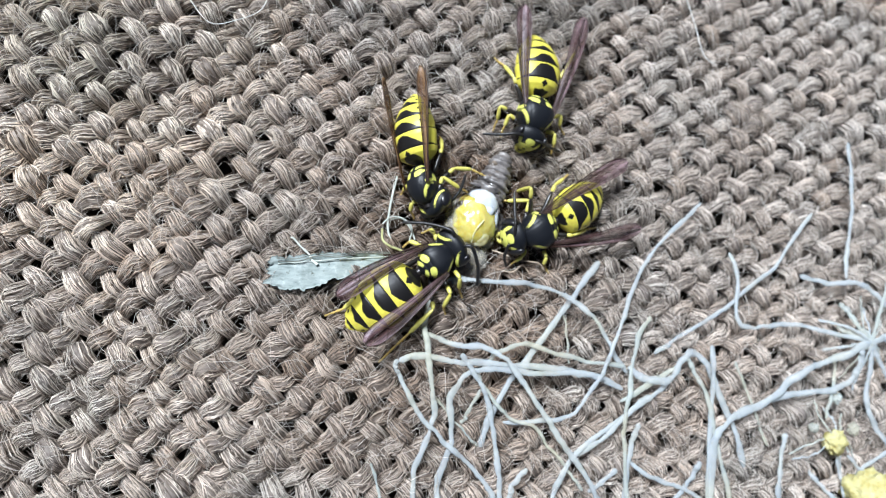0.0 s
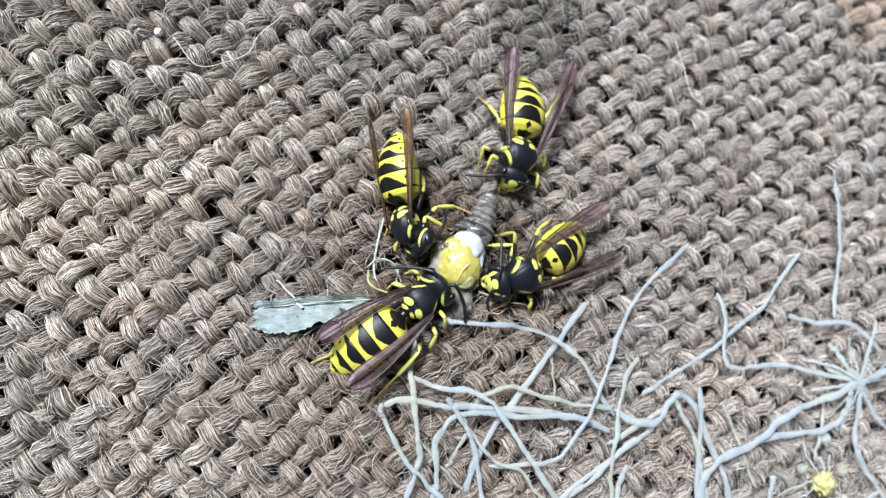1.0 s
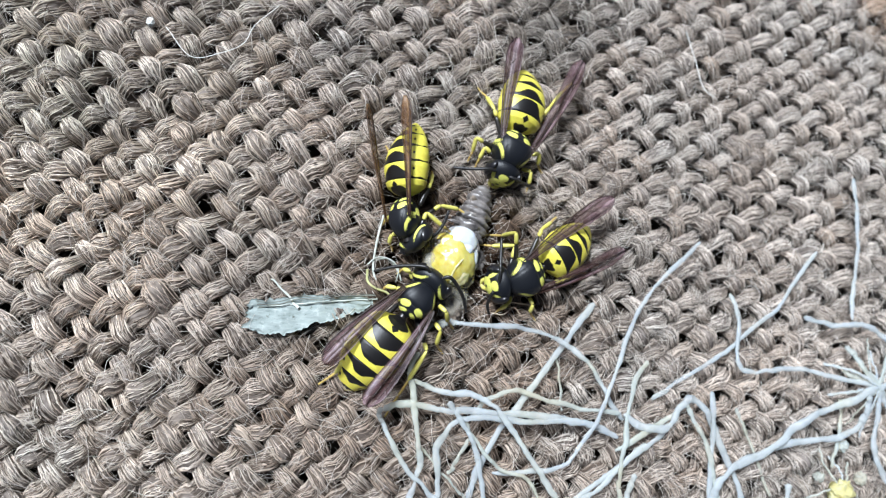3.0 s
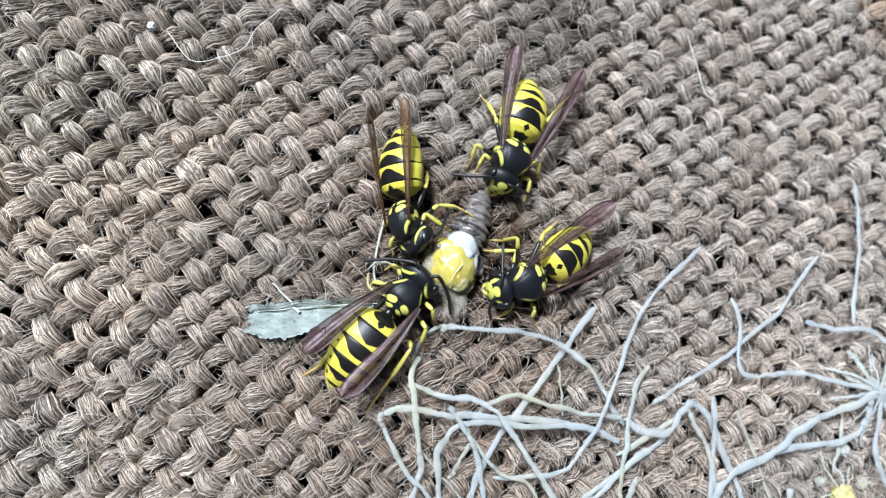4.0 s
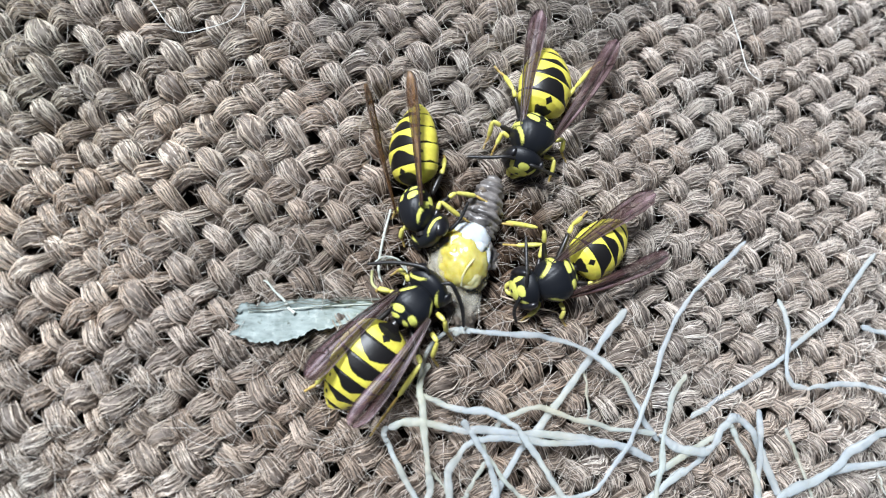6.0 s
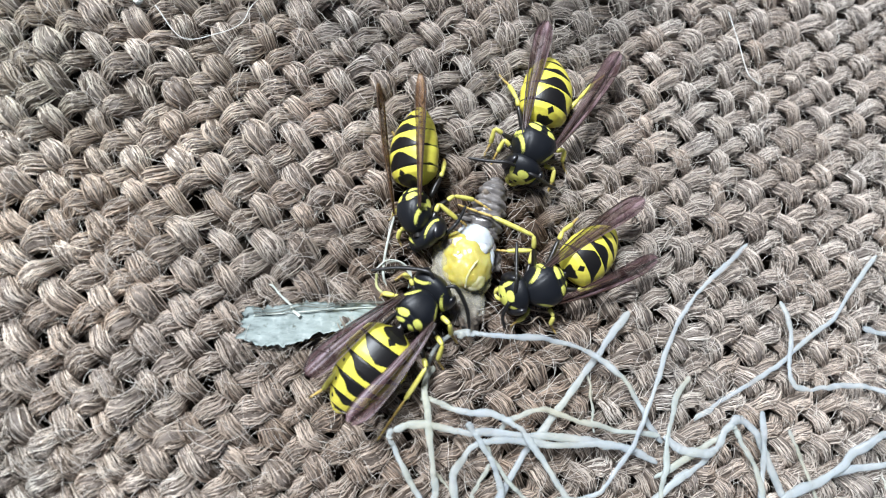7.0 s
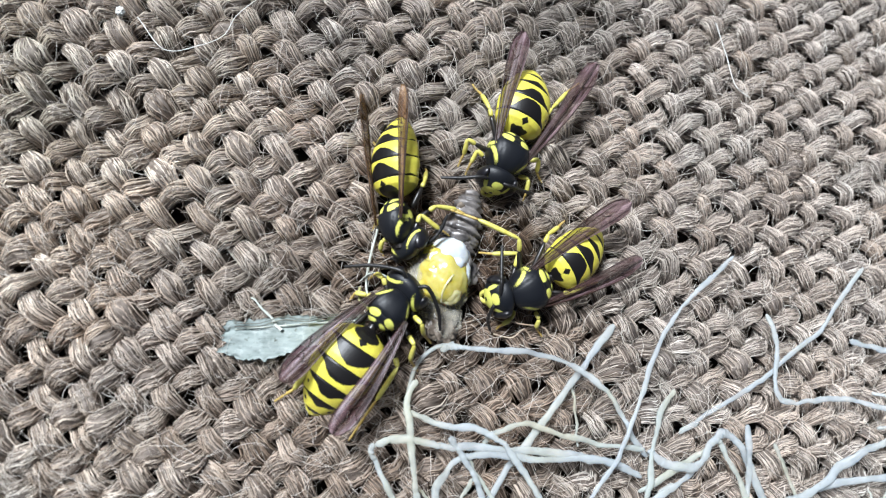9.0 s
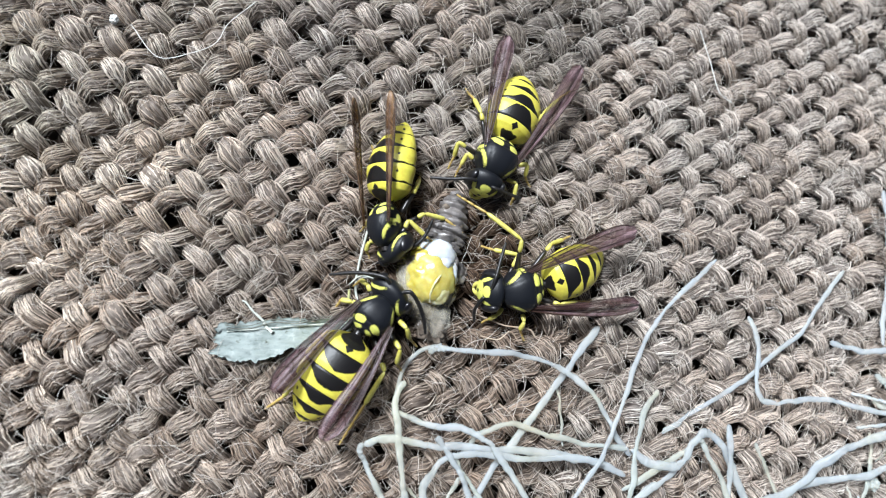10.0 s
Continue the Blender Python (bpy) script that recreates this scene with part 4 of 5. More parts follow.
root("w", 0.22, 8, (13.2, -4.9, 2.0), (14.2, -6.3, 1.8), (15.2, -8.0, 1.7), (16.0, -10.9, 1.4), (16.5, -14.3, 1.1), (16.7, -17.7, 0.8))
root("c", 0.14, 9, (14.8, -6.6, 1.4), (16.1, -8.8, 1.2), (17.7, -10.6, 1.0), (20.3, -11.7, 0.8), (21.4, -13.3, 0.7), (22.9, -15.1, 0.7), (24.5, -17.4, 0.6))
root("c", 0.14, 10, (15.1, -8.0, 1.2), (14.1, -10.0, 0.8), (13.5, -10.9, 0.4))
root("c", 0.10, 11, (11.1, -8.4, 1.0), (12.6, -10.4, 0.7), (14.9, -12.9, 0.4))
root("w", 0.17, 12, (38.1, 9.0, 1.4), (36.4, 7.5, 1.2), (33.3, 4.8, 1.1), (30.9, 1.8, 1.2), (29.4, -0.9, 1.6), (27.9, -4.0, 2.0), (26.5, -7.0, 1.7), (25.1, -8.9, 1.4), (23.5, -10.6, 1.1), (20.9, -11.0, 0.8), (17.3, -11.0, 0.5))
root("c", 0.10, 13, (23.5, -1.5, 0.5), (23.6, -3.9, 0.8), (23.6, -6.1, 1.0))
root("w", 0.22, 14, (31.7, -9.3, 0.6), (28.6, -11.2, 0.8), (26.2, -12.5, 1.1), (23.6, -14.3, 1.1), (22.3, -16.2, 0.8), (21.3, -18.1, 0.6))
root("w", 0.22, 15, (33.5, -8.3, 0.8), (29.0, -10.9, 1.2), (26.1, -13.0, 1.2), (24.0, -14.2, 0.8))
root("c", 0.19, 16, (32.3, -2.0, 0.6), (30.8, -3.8, 0.9), (29.7, -6.6, 1.2), (29.2, -9.1, 1.5), (28.6, -12.1, 1.3), (28.5, -14.1, 1.2), (28.6, -18.6, 1.0))
root("w", 0.17, 17, (50.9, 8.2, 1.2), (48.2, 5.2, 1.1), (46.1, 2.6, 0.9), (42.8, 0.4, 0.8), (38.9, -2.1, 0.7), (35.1, -4.0, 0.5), (32.6, -5.5, 0.4))
root("w", 0.19, 18, (41.3, 4.1, 0.8), (41.8, 1.8, 1.0), (41.3, -1.6, 1.1), (41.7, -2.9, 1.2), (43.4, -3.2, 1.2), (46.0, -3.0, 1.2), (48.4, -3.2, 1.4), (51.4, -4.0, 1.7), (56.1, -5.0, 2.0))
root("w", 0.19, 19, (56.0, 15.8, 1.4), (56.2, 11.2, 1.1), (55.9, 7.0, 0.8), (55.0, 1.5, 0.5))
root("w", 0.22, 20, (49.4, 1.8, 0.6), (51.9, 1.1, 1.0), (55.5, 0.9, 1.5), (57.6, -0.1, 1.2), (59.9, -2.0, 1.0))
root("c", 0.26, 21, (53.8, -1.0, 0.8), (54.4, -2.6, 1.5), (55.9, -5.0, 2.2))
root("c", 0.24, 22, (53.1, -3.3, 0.8), (54.3, -4.2, 1.5), (55.9, -5.0, 2.2))
root("w", 0.26, 23, (55.5, -5.0, 2.2), (58.0, -4.5, 1.9), (61.4, -3.3, 1.5))
root("c", 0.19, 24, (55.6, -5.0, 2.2), (57.5, -2.4, 1.6), (59.6, 1.1, 1.0))
root("w", 0.31, 25, (55.5, -5.0, 2.2), (52.2, -6.3, 2.0), (49.0, -7.2, 1.8), (46.4, -8.5, 1.6), (43.8, -10.3, 1.5), (40.6, -11.2, 1.4), (38.8, -12.4, 1.3), (37.8, -14.2, 1.1), (37.1, -19.3, 1.0))
root("w", 0.26, 26, (54.6, -5.4, 2.2), (54.4, -7.0, 1.9), (53.6, -8.5, 1.6), (51.2, -9.5, 1.3), (46.7, -9.9, 1.0), (43.4, -10.4, 0.8))
root("w", 0.26, 27, (55.9, -5.0, 2.2), (55.7, -7.5, 1.7), (55.5, -10.3, 1.2), (56.4, -13.4, 0.9), (58.8, -16.6, 0.6))
root("w", 0.22, 28, (55.9, -5.0, 2.2), (57.0, -7.5, 1.8), (59.2, -9.8, 1.4))
root("w", 0.29, 29, (29.4, -6.6, 1.0), (30.9, -7.6, 1.2), (33.1, -8.0, 1.4), (34.3, -6.7, 1.6), (35.7, -5.5, 1.4), (37.0, -6.0, 1.2), (38.2, -7.7, 1.0), (39.3, -10.4, 0.8), (40.5, -12.9, 0.6), (41.4, -16.5, 0.4))
root("c", 0.22, 30, (28.5, -9.7, 1.0), (31.5, -8.2, 1.1), (33.9, -7.0, 1.2), (35.4, -6.1, 1.3), (36.0, -7.1, 1.4), (37.3, -9.5, 1.3), (37.8, -12.6, 1.1), (38.7, -16.3, 1.0), (39.3, -19.5, 0.8))
root("w", 0.24, 31, (38.0, -4.8, 1.6), (38.1, -8.5, 1.3), (37.5, -12.6, 1.1), (37.0, -19.3, 0.8))
root("c", 0.14, 32, (40.5, -6.4, 1.4), (42.1, -9.7, 0.9), (44.1, -14.6, 0.4))
root("w", 0.24, 33, (45.6, -13.5, 1.2), (44.9, -16.8, 0.9), (44.6, -19.9, 0.6))
root("w", 0.22, 34, (30.1, -11.7, 1.2), (29.2, -14.2, 0.9), (28.4, -18.7, 0.6))
root("w", 0.19, 35, (28.8, -14.8, 0.6), (31.2, -16.6, 0.7), (34.0, -17.7, 0.7), (36.5, -19.1, 0.4))
root("w", 0.22, 36, (36.3, -15.6, 0.8), (35.3, -17.2, 0.6), (33.3, -19.1, 0.5))
root("w", 0.22, 37, (19.1, -14.9, 1.2), (18.0, -16.4, 0.8), (17.5, -17.9, 0.4))
root("w", 0.19, 38, (27.9, -15.7, 0.8), (25.1, -17.6, 0.4))
root("c", 0.10, 39, (5.5, -13.7, 0.9), (6.1, -15.6, 0.6), (6.3, -17.0, 0.4))
root("w", 0.17, 40, (51.6, -15.6, 0.8), (52.0, -17.8, 0.6), (52.3, -20.1, 0.4))
root("w", 0.17, 41, (52.8, -16.0, 0.8), (54.9, -17.9, 0.6), (57.9, -19.9, 0.4))
root("c", 0.17, 42, (52.5, -6.1, 0.6), (52.4, -7.9, 0.7), (51.5, -10.1, 0.9), (50.5, -12.3, 1.0))
root("w", 0.19, 43, (57.9, -15.9, 0.9), (54.9, -17.3, 0.6), (52.9, -19.0, 0.4))
root("w", 0.19, 44, (47.8, -16.5, 0.4), (49.5, -18.5, 0.6), (51.1, -20.4, 0.8))


def rootlet_tuft(x, y, z, count, seed):
    """Thin rootlets that spread from the crown where the thick ones meet."""
    g = np.random.default_rng(seed)
    for i in range(count):
        a = 2 * np.pi * (i + g.uniform(-0.4, 0.4)) / count
        long, bend = g.uniform(2.2, 5.5), g.normal(0, 0.35)
        points = [(x, y, z)] + [(x + long * q * math.cos(a + bend * q), y + long * q * math.sin(a + bend * q), z - (z - 0.45) * q ** 1.6 + g.uniform(0, 0.2)) for q in (0.35, 0.7, 1.0)]
        root("w" if g.random() < 0.45 else "c", g.uniform(0.06, 0.13), 60 + i, *points)


rootlet_tuft(55.7, -5.0, 2.2, 15, 5)
rootlet_tuft(51.3, -14.2, 1.3, 8, 6)


# ------------------------------------------------------------ crumbs, specks and threads
def crumb(name, label, x, y, z, size, seed, mat):
    ob = new(name, blob(name, (size, size * 0.95, size * 0.85), mat, 0.30, 2.3, seed, 34, 40))
    ob.matrix_basis = mmpose(x, y, z, 0, 0, seed * 40)
    return tagged(ob, label, "crumb", "crumbs among the rootlets")


crumb("yellow_crumb", "crumbly bright yellow lump among the rootlets", 51.14, -14.60, 1.20, 1.15, 1.0, CRUMB)
crumb("yellow_crumb", "large crumbly yellow lump tangled in rootlets", 54.67, -20.33, 1.20, 2.6, 2.0, CRUMB)
crumb("white_speck", "tiny white speck caught in the weave", -11.10, 26.51, 0.75, 0.34, 3.0, THREAD)
tagged(new("white_thread", tube("white_thread", [(-9.9, 26.2, 0.75), (-7.9, 23.8, 0.75), (-5.5, 24.3, 0.75), (-3.7, 25.3, 0.75), (-2.8, 27.0, 0.75), (-0.8, 29.0, 0.75)], 0.034, 6, 60, THREAD)), "thin white thread caught in the weave", "thread")
tagged(new("white_thread", tube("white_thread", [(38.7, 30.4, 0.50), (39.5, 27.4, 0.50), (40.2, 24.6, 0.50), (41.6, 23.5, 0.50)], 0.04, 6, 40, THREAD)), "thin pale fibre standing out of the weave", "thread")
tagged(new("lichen_strand", tube("lichen_strand", [(8.2, 10.9, 0.40), (7.6, 8.5, 0.40), (7.3, 6.2, 0.40), (7.8, 4.4, 0.40)], 0.10, 6, 40, LICHEN)), "thin grey-green lichen strand", "lichen")
tagged(new("lichen_strand", tube("lichen_strand", [(7.5, 7.0, 0.40), (8.6, 7.1, 0.40), (9.4, 6.1, 0.40), (9.7, 5.2, 0.40)], 0.08, 6, 40, LICHEN)), "curled grey-green lichen strand", "lichen")
tagged(new("lichen_strand", tube("lichen_strand", [(6.8, 6.6, 0.5), (7.6, 7.2, 0.7), (8.7, 7.0, 0.8), (9.4, 6.2, 0.7), (9.2, 5.1, 0.5)], 0.06, 6, 40, LICHEN)), "thin looped grey-green lichen strand", "lichen")
tagged(new("lichen_strand", tube("lichen_strand", [(6.8, 6.2, 0.5), (6.8, 5.2, 0.6), (7.4, 4.6, 0.7), (8.4, 4.2, 0.7), (8.8, 3.7, 0.5)], 0.11, 6, 40, MOSS)), "yellow-green lichen strand beside the leaf scrap", "lichen")
tagged(new("tan_rootlet", tube("tan_rootlet", [(16.8, 4.3, 0.5), (17.9, 3.9, 0.75), (19.1, 3.4, 0.75), (21.2, 3.1, 0.6), (21.8, 2.5, 0.4)], 0.07, 6, 40, TAN)), "thin tan rootlet lying beside the wasp", "root")
tagged(new("tan_rootlet", tube("tan_rootlet", [(17.2, 2.6, 0.4), (18.6, 2.3, 0.6), (19.6, 2.9, 0.7), (20.3, 2.2, 0.5)], 0.05, 6, 40, TAN)), "short curled tan rootlet on the sacking", "root")
crumb("cream_crumb", "pale fuzzy crumb on the sacking", 49.58, -13.21, 0.40, 0.5, 4.0, ROOT_CREAM)
crumb("cream_crumb", "pale fuzzy crumb on the sacking", 52.36, -10.46, 0.60, 0.55, 5.0, ROOT_CREAM)
crumb("cream_crumb", "pale fuzzy crumb on the sacking", 54.04, -13.59, 0.60, 0.6, 6.0, ROOT_CREAM)
tagged(new("rootlet", tube("rootlet", [(14.0, 1.9, 0.60), (12.4, 1.5, 0.60), (11.1, 0.3, 0.60), (10.5, -1.5, 0.60), (10.2, -3.3, 0.60)], 0.17, 6, 50, ROOT_WHITE)), "greyish wet rootlet that runs out from under the grub", "root")


# ------------------------------------------------------------ what moves
WASP_ROWS = {
    "low": [  # seconds, thorax x, y, yaw, abdomen yaw, head yaw
        (0.0, 11.11, 3.18, 35, 2, -3),
        (0.5, 11.00, 3.45, 36, 2, -2),
        (1.0, 10.98, 3.33, 38, 0, 1),
        (1.5, 10.90, 3.68, 39, 0, 0),
        (2.0, 10.83, 3.55, 42, 0, 0),
        (3.5, 10.34, 3.46, 51, 3, -3),
        (4.0, 9.51, 4.10, 47, 5, -6),
        (4.5, 9.23, 3.61, 50, 0, 0),
        (5.0, 9.49, 3.77, 48, 5, -6),
        (5.5, 9.53, 3.57, 47, 6, -8),
        (7.0, 9.56, 3.33, 48, 5, -6),
        (7.5, 9.55, 4.06, 45, 11, -13),
        (8.0, 9.29, 4.11, 47, 6, -7),
        (8.5, 8.44, 4.40, 47, 8, -10),
        (9.0, 8.78, 4.37, 48, 7, -9),
        (9.5, 8.61, 4.29, 47, 7, -9),
        (10.0, 8.53, 4.13, 50, 7, -9),
    ],
    "left": [  # seconds, thorax x, y, yaw, abdomen yaw, head yaw
        (0.0, 10.09, 9.76, -78, 0, 15),
        (0.5, 10.00, 9.95, -72, -3, 18),
        (1.0, 9.85, 9.96, -75, -4, 19),
        (1.5, 10.06, 10.08, -77, 1, 13),
        (2.0, 9.47, 10.15, -90, -18, 36),
        (3.5, 9.79, 10.39, -83, 0, 15),
        (4.0, 9.56, 10.46, -81, -3, 18),
        (4.5, 9.54, 10.70, -83, -3, 18),
        (5.0, 9.37, 10.75, -84, -1, 16),
        (5.5, 9.94, 10.61, -82, 0, 14),
        (7.0, 9.43, 10.76, -85, 0, 14),
        (7.5, 9.10, 11.08, -83, -1, 16),
        (8.0, 8.94, 11.23, -82, -2, 16),
        (8.5, 8.83, 11.10, -84, -2, 17),
        (9.0, 9.32, 10.92, -84, 0, 15),
        (9.5, 9.08, 11.06, -84, -3, 18),
        (10.0, 9.27, 11.02, -90, -5, 21),
    ],
    "top": [  # seconds, thorax x, y, yaw, abdomen yaw, head yaw
        (0.0, 20.80, 16.62, -104, 7, -8),
        (0.5, 20.52, 16.49, -105, 8, -9),
        (1.0, 20.43, 16.65, -105, 6, -7),
        (1.5, 20.59, 16.76, -107, 7, -8),
        (2.0, 20.23, 16.67, -105, 3, -4),
        (3.5, 19.19, 16.59, -112, 4, -4),
        (4.0, 19.20, 16.29, -112, 2, -3),
        (4.5, 19.55, 16.51, -111, 5, -6),
        (5.0, 19.27, 16.65, -110, 0, 0),
        (5.5, 19.21, 16.95, -109, 0, 0),
        (7.0, 19.04, 16.38, -113, 5, -6),
        (7.5, 18.89, 16.75, -110, 0, 1),
        (8.0, 18.47, 16.67, -115, 1, -1),
        (8.5, 18.10, 16.68, -118, -1, 1),
        (9.0, 18.13, 16.51, -112, -2, 2),
        (9.5, 18.18, 16.14, -112, 1, -1),
        (10.0, 18.32, 16.67, -114, -1, 1),
    ],
    "right": [  # seconds, thorax x, y, yaw, abdomen yaw, head yaw
        (0.0, 20.76, 5.92, -156, 7, -8),
        (0.5, 20.52, 5.70, -157, 8, -9),
        (1.0, 20.56, 5.67, -155, 11, -13),
        (1.5, 20.45, 5.58, -156, 9, -11),
        (2.0, 20.27, 5.62, -155, 12, -14),
        (3.5, 20.20, 5.38, -156, 9, -11),
        (4.0, 20.28, 5.38, -155, 11, -12),
        (4.5, 19.63, 5.38, -155, 7, -8),
        (5.0, 20.56, 5.52, -156, 8, -10),
        (5.5, 20.97, 5.55, -154, 8, -9),
        (7.0, 19.52, 5.20, -155, 9, -11),
        (7.5, 19.39, 5.64, -157, 5, -6),
        (8.0, 19.66, 5.64, -157, 11, -13),
        (8.5, 19.20, 5.79, -158, 8, -9),
        (9.0, 19.67, 6.00, -155, 10, -11),
        (9.5, 19.57, 6.18, -167, 13, -15),
        (10.0, 20.17, 6.11, -168, 11, -13),
    ],
}
WING_ROWS = {  # seconds and tip of the left and of the right wing
    "low": [
        [(0.0, -8.65, 2.39, 1.12), (0.5, -9.05, 2.58, 1.13), (1.0, -8.48, 2.82, 1.11), (1.5, -8.94, 2.55, 1.13), (2.0, -9.30, 2.33, 1.14), (3.5, -8.86, 2.74, 1.12), (4.0, -8.88, 2.97, 1.13), (4.5, -8.45, 3.79, 1.11), (5.0, -8.99, 2.84, 1.13), (5.5, -8.92, 1.87, 1.13), (7.0, -8.76, 2.90, 1.12), (7.5, -8.75, 2.71, 1.12), (8.0, -8.93, 2.81, 1.13), (8.5, -8.74, 1.78, 1.12), (9.0, -8.19, 2.22, 1.10), (9.5, -8.15, 1.97, 1.10), (10.0, -8.67, 2.04, 1.12)],
        [(0.0, -8.96, -2.07, 1.53), (0.5, -9.16, -1.90, 1.54), (1.0, -8.90, -1.63, 1.53), (1.5, -9.17, -1.84, 1.54), (2.0, -9.22, -2.15, 1.54), (3.5, -10.02, -1.98, 1.57), (4.0, -8.57, -1.61, 1.52), (4.5, -9.09, -0.93, 1.53), (5.0, -8.71, -1.98, 1.52), (5.5, -8.56, -2.52, 1.51), (7.0, -8.94, -1.53, 1.53), (7.5, -8.41, -1.62, 1.51), (8.0, -8.57, -1.79, 1.51), (8.5, -8.44, -2.81, 1.51), (9.0, -7.77, -2.59, 1.49), (9.5, -7.53, -2.69, 1.48), (10.0, -8.60, -2.70, 1.52)],
    ],
    "left": [
        [(0.0, -9.99, 3.00, 0.08), (0.5, -9.33, 3.53, -0.55), (1.0, -9.39, 3.38, -0.37), (1.5, -10.05, 3.04, 0.03), (2.0, -9.29, 2.99, 0.09), (3.5, -9.38, 1.89, 1.40), (4.0, -9.81, 2.74, 0.39), (4.5, -9.69, 2.62, 0.53), (5.0, -9.89, 2.04, 1.22), (5.5, -10.77, 2.04, 1.23), (7.0, -9.81, 2.57, 0.60), (7.5, -9.92, 2.42, 0.77), (8.0, -9.34, 2.18, 1.06), (8.5, -9.83, 2.48, 0.70), (9.0, -9.67, 2.72, 0.42), (9.5, -9.66, 3.30, -0.28), (10.0, -9.67, 2.05, 1.21)],
        [(0.0, -10.07, -0.01, 1.80), (0.5, -10.34, 0.62, 1.05), (1.0, -10.22, 0.45, 1.25), (1.5, -10.14, 0.03, 1.75), (2.0, -9.70, 0.00, 1.78), (3.5, -9.15, -0.91, 2.87), (4.0, -9.71, -0.09, 1.90), (4.5, -9.56, -0.31, 2.15), (5.0, -9.10, -0.69, 2.61), (5.5, -9.41, -0.98, 2.96), (7.0, -9.53, -0.34, 2.19), (7.5, -9.68, -0.46, 2.34), (8.0, -9.10, -0.53, 2.42), (8.5, -9.66, -0.28, 2.13), (9.0, -9.58, -0.17, 2.00), (9.5, -9.51, 0.34, 1.38), (10.0, -9.55, -0.64, 2.55)],
    ],
    "top": [
        [(0.0, -9.85, 2.59, 0.86), (0.5, -10.59, 2.82, 0.90), (1.0, -10.66, 3.12, 0.95), (1.5, -10.12, 2.23, 0.79), (2.0, -9.82, 2.84, 0.90), (3.5, -10.42, 3.44, 1.01), (4.0, -10.53, 3.21, 0.97), (4.5, -10.67, 3.13, 0.95), (5.0, -10.01, 3.62, 1.04), (5.5, -9.39, 3.83, 1.08), (7.0, -9.85, 3.58, 1.03), (7.5, -9.91, 4.03, 1.11), (8.0, -10.08, 3.48, 1.01), (8.5, -10.22, 3.61, 1.04), (9.0, -9.99, 3.97, 1.10), (9.5, -9.97, 3.74, 1.06), (10.0, -10.41, 3.33, 0.99)],
        [(0.0, -10.49, -3.52, 0.19), (0.5, -10.42, -3.15, 0.25), (1.0, -10.17, -3.12, 0.26), (1.5, -9.88, -3.58, 0.18), (2.0, -10.36, -2.97, 0.28), (3.5, -10.15, -3.20, 0.24), (4.0, -10.42, -3.45, 0.20), (4.5, -9.87, -3.01, 0.28), (5.0, -9.73, -2.59, 0.35), (5.5, -9.19, -2.74, 0.32), (7.0, -9.49, -2.85, 0.30), (7.5, -9.31, -2.34, 0.39), (8.0, -9.40, -2.94, 0.29), (8.5, -9.39, -2.93, 0.29), (9.0, -9.52, -2.44, 0.38), (9.5, -9.74, -2.90, 0.30), (10.0, -9.65, -3.25, 0.23)],
    ],
    "right": [
        [(0.0, -7.99, 3.43, 0.85), (0.5, -9.64, 2.44, 0.60), (1.0, -9.58, 2.27, 0.56), (1.5, -8.77, 1.61, 0.40), (2.0, -9.66, 1.66, 0.41), (3.5, -9.36, 1.55, 0.38), (4.0, -9.29, 1.31, 0.32), (4.5, -9.71, 1.52, 0.37), (5.0, -8.54, 1.50, 0.37), (5.5, -7.70, 2.21, 0.55), (7.0, -9.39, 1.96, 0.48), (7.5, -9.56, 2.26, 0.56), (8.0, -9.55, 1.36, 0.33), (8.5, -9.49, 1.72, 0.42), (9.0, -9.09, 1.79, 0.44), (9.5, -8.01, 2.64, 0.65), (10.0, -7.73, 2.74, 0.68)],
        [(0.0, -9.87, -2.46, 0.41), (0.5, -10.31, -2.78, 0.33), (1.0, -10.78, -2.64, 0.37), (1.5, -10.13, -2.97, 0.28), (2.0, -10.28, -3.09, 0.26), (3.5, -10.10, -3.12, 0.25), (4.0, -9.91, -2.94, 0.29), (4.5, -10.48, -2.61, 0.38), (5.0, -9.52, -2.63, 0.37), (5.5, -8.95, -2.49, 0.41), (7.0, -10.18, -2.87, 0.31), (7.5, -10.68, -2.39, 0.43), (8.0, -10.35, -2.93, 0.29), (8.5, -9.86, -2.77, 0.34), (9.0, -9.81, -2.79, 0.33), (9.5, -9.19, -3.32, 0.20), (10.0, -8.88, -2.73, 0.34)],
    ],
}

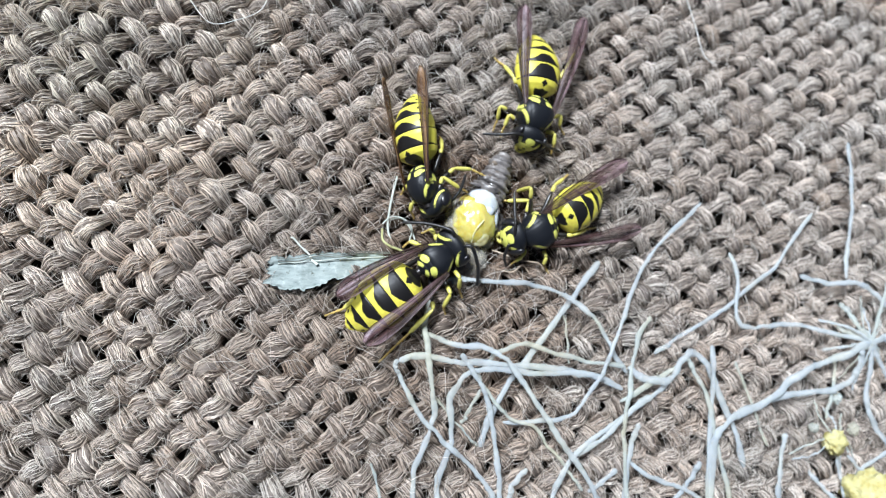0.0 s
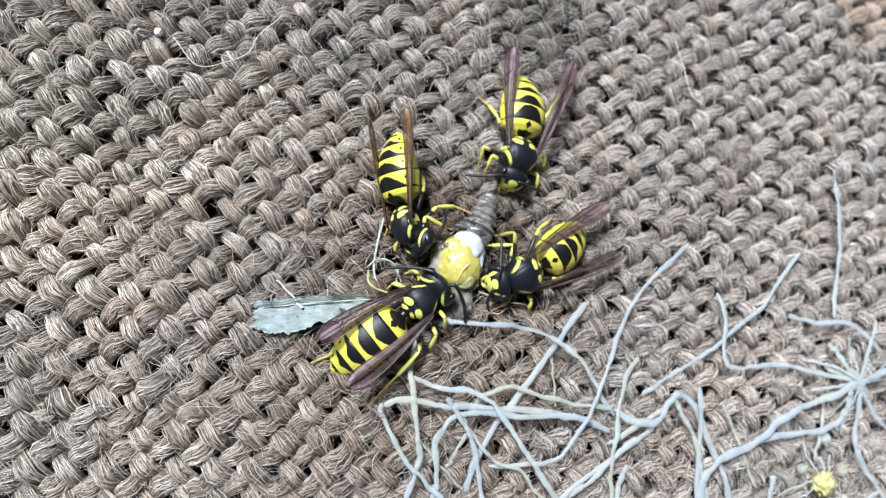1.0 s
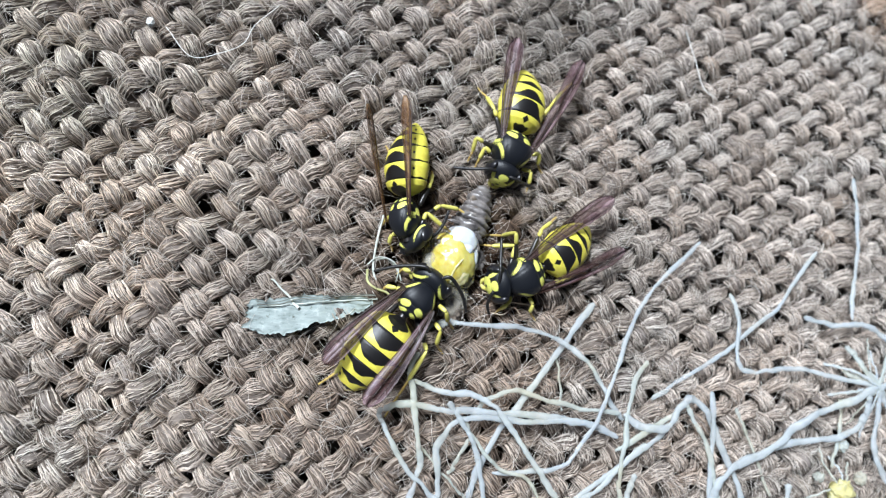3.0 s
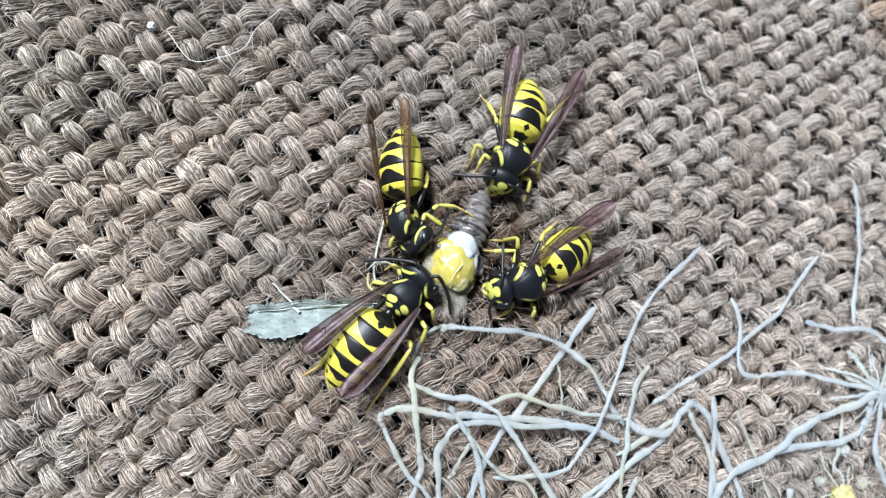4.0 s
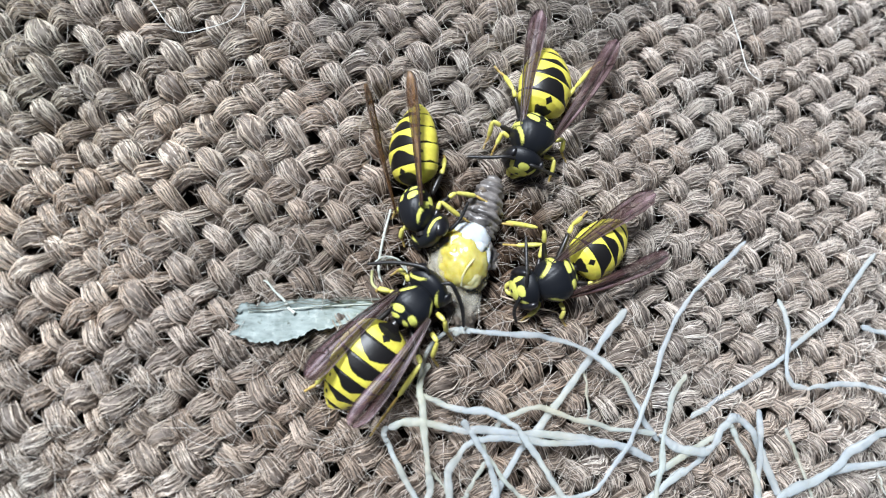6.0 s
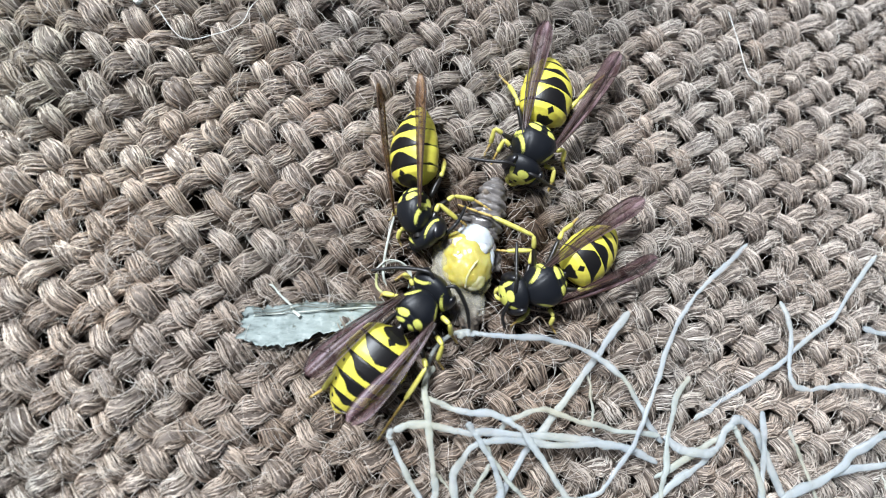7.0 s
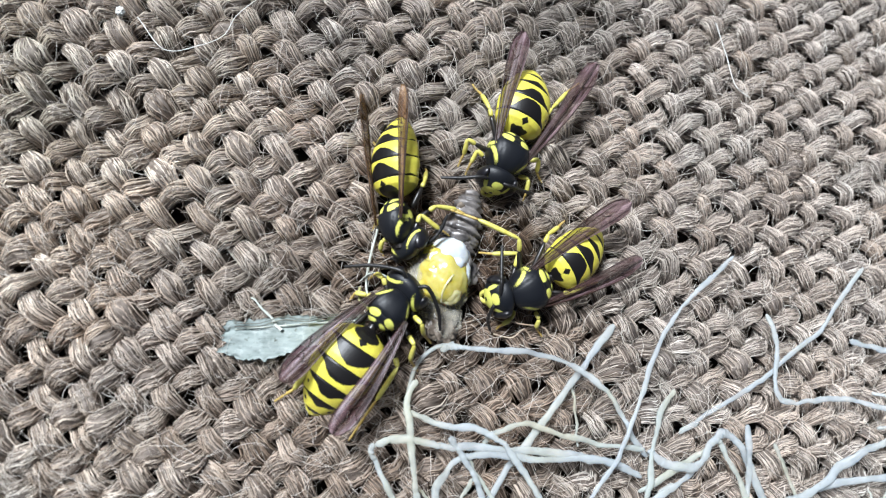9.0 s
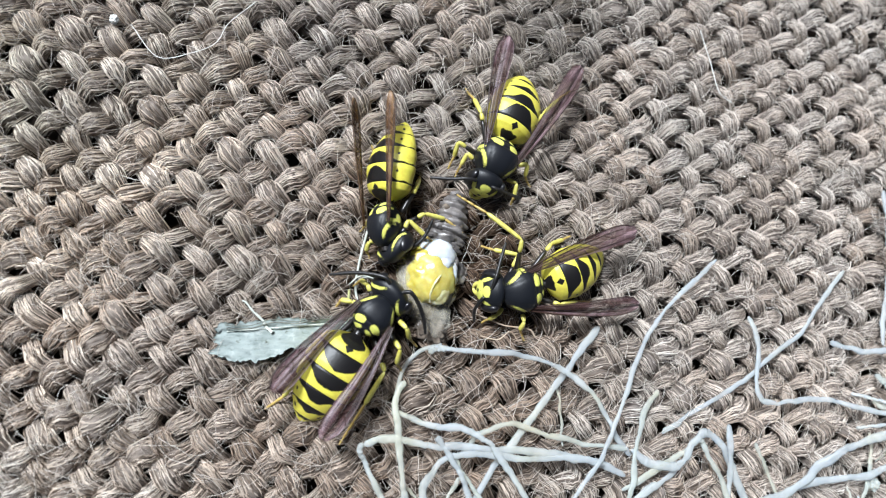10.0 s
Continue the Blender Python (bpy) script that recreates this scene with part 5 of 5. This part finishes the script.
GRUB_ROWS = [
    (0.0, 14.9, 6.5, 0), (1.0, 14.8, 6.5, 0), (2.0, 14.5, 6.6, 1), (3.5, 13.9, 6.7, 2), (4.5, 13.9, 6.5, 2),
    (5.5, 13.6, 6.6, 4), (7.5, 13.6, 6.8, 5), (9.0, 13.0, 6.7, 6), (10.0, 13.0, 6.9, 8),
]


def motions():
    for key, (w, ab, hd, blades, k) in WASPS.items():
        roll, pitch, dip = LEAN[key]
        rows = WASP_ROWS[key]
        walk(w, [(t, mmpose(x, y, THORAX_Z * k, roll, pitch, yaw)) for t, x, y, yaw, ya, yh in rows])
        walk(ab, [(t, mmpose(WAIST[key] * k, 0, -0.42 * k, 0, dip, ya)) for t, x, y, yaw, ya, yh in rows])
        walk(hd, [(t, mmpose(*(q * k for q in NECK[key]), 0, NOD[key], yh)) for t, x, y, yaw, ya, yh in rows])
        for (blade, side, roll), tips in zip(blades, WING_ROWS[key]):
            walk(blade, [(t, wing_pose(wing_base(k, side), tip, side, roll)) for t, *tip in tips])
    # one middle leg stands at first, then stretches out over the grub
    reach = [o for o in WASPS["right"][0].children if o.name.startswith("leg")][3]
    knee, ankle, toe, ankle_low, toe_low = (Vector(p) for p in (REACH["knee"], REACH["ankle"], REACH["toe"], REACH["ankle_low"], REACH["toe_low"]))
    turn_shin = (ankle - knee).rotation_difference(ankle_low - knee).to_matrix().to_4x4()
    turn_foot = (toe - ankle).rotation_difference(toe_low - ankle_low).to_matrix().to_4x4()
    folded_shin = Matrix.Translation(knee * MM) @ turn_shin @ Matrix.Translation(-knee * MM)
    folded_foot = Matrix.Translation(ankle_low * MM) @ turn_foot @ Matrix.Translation(-ankle * MM)
    for o in reach.children:
        folded = folded_shin if o.name.startswith("shin") else folded_foot if o.name.startswith(("tarsus", "claw")) else None
        if folded:
            walk(o, [(0.0, folded), (5.6, folded), (6.6, Matrix()), (10.0, Matrix())])
    walk(GRUB, [(t, mmpose(x, y, 0, 0, 0, a)) for t, x, y, a in GRUB_ROWS])


motions()
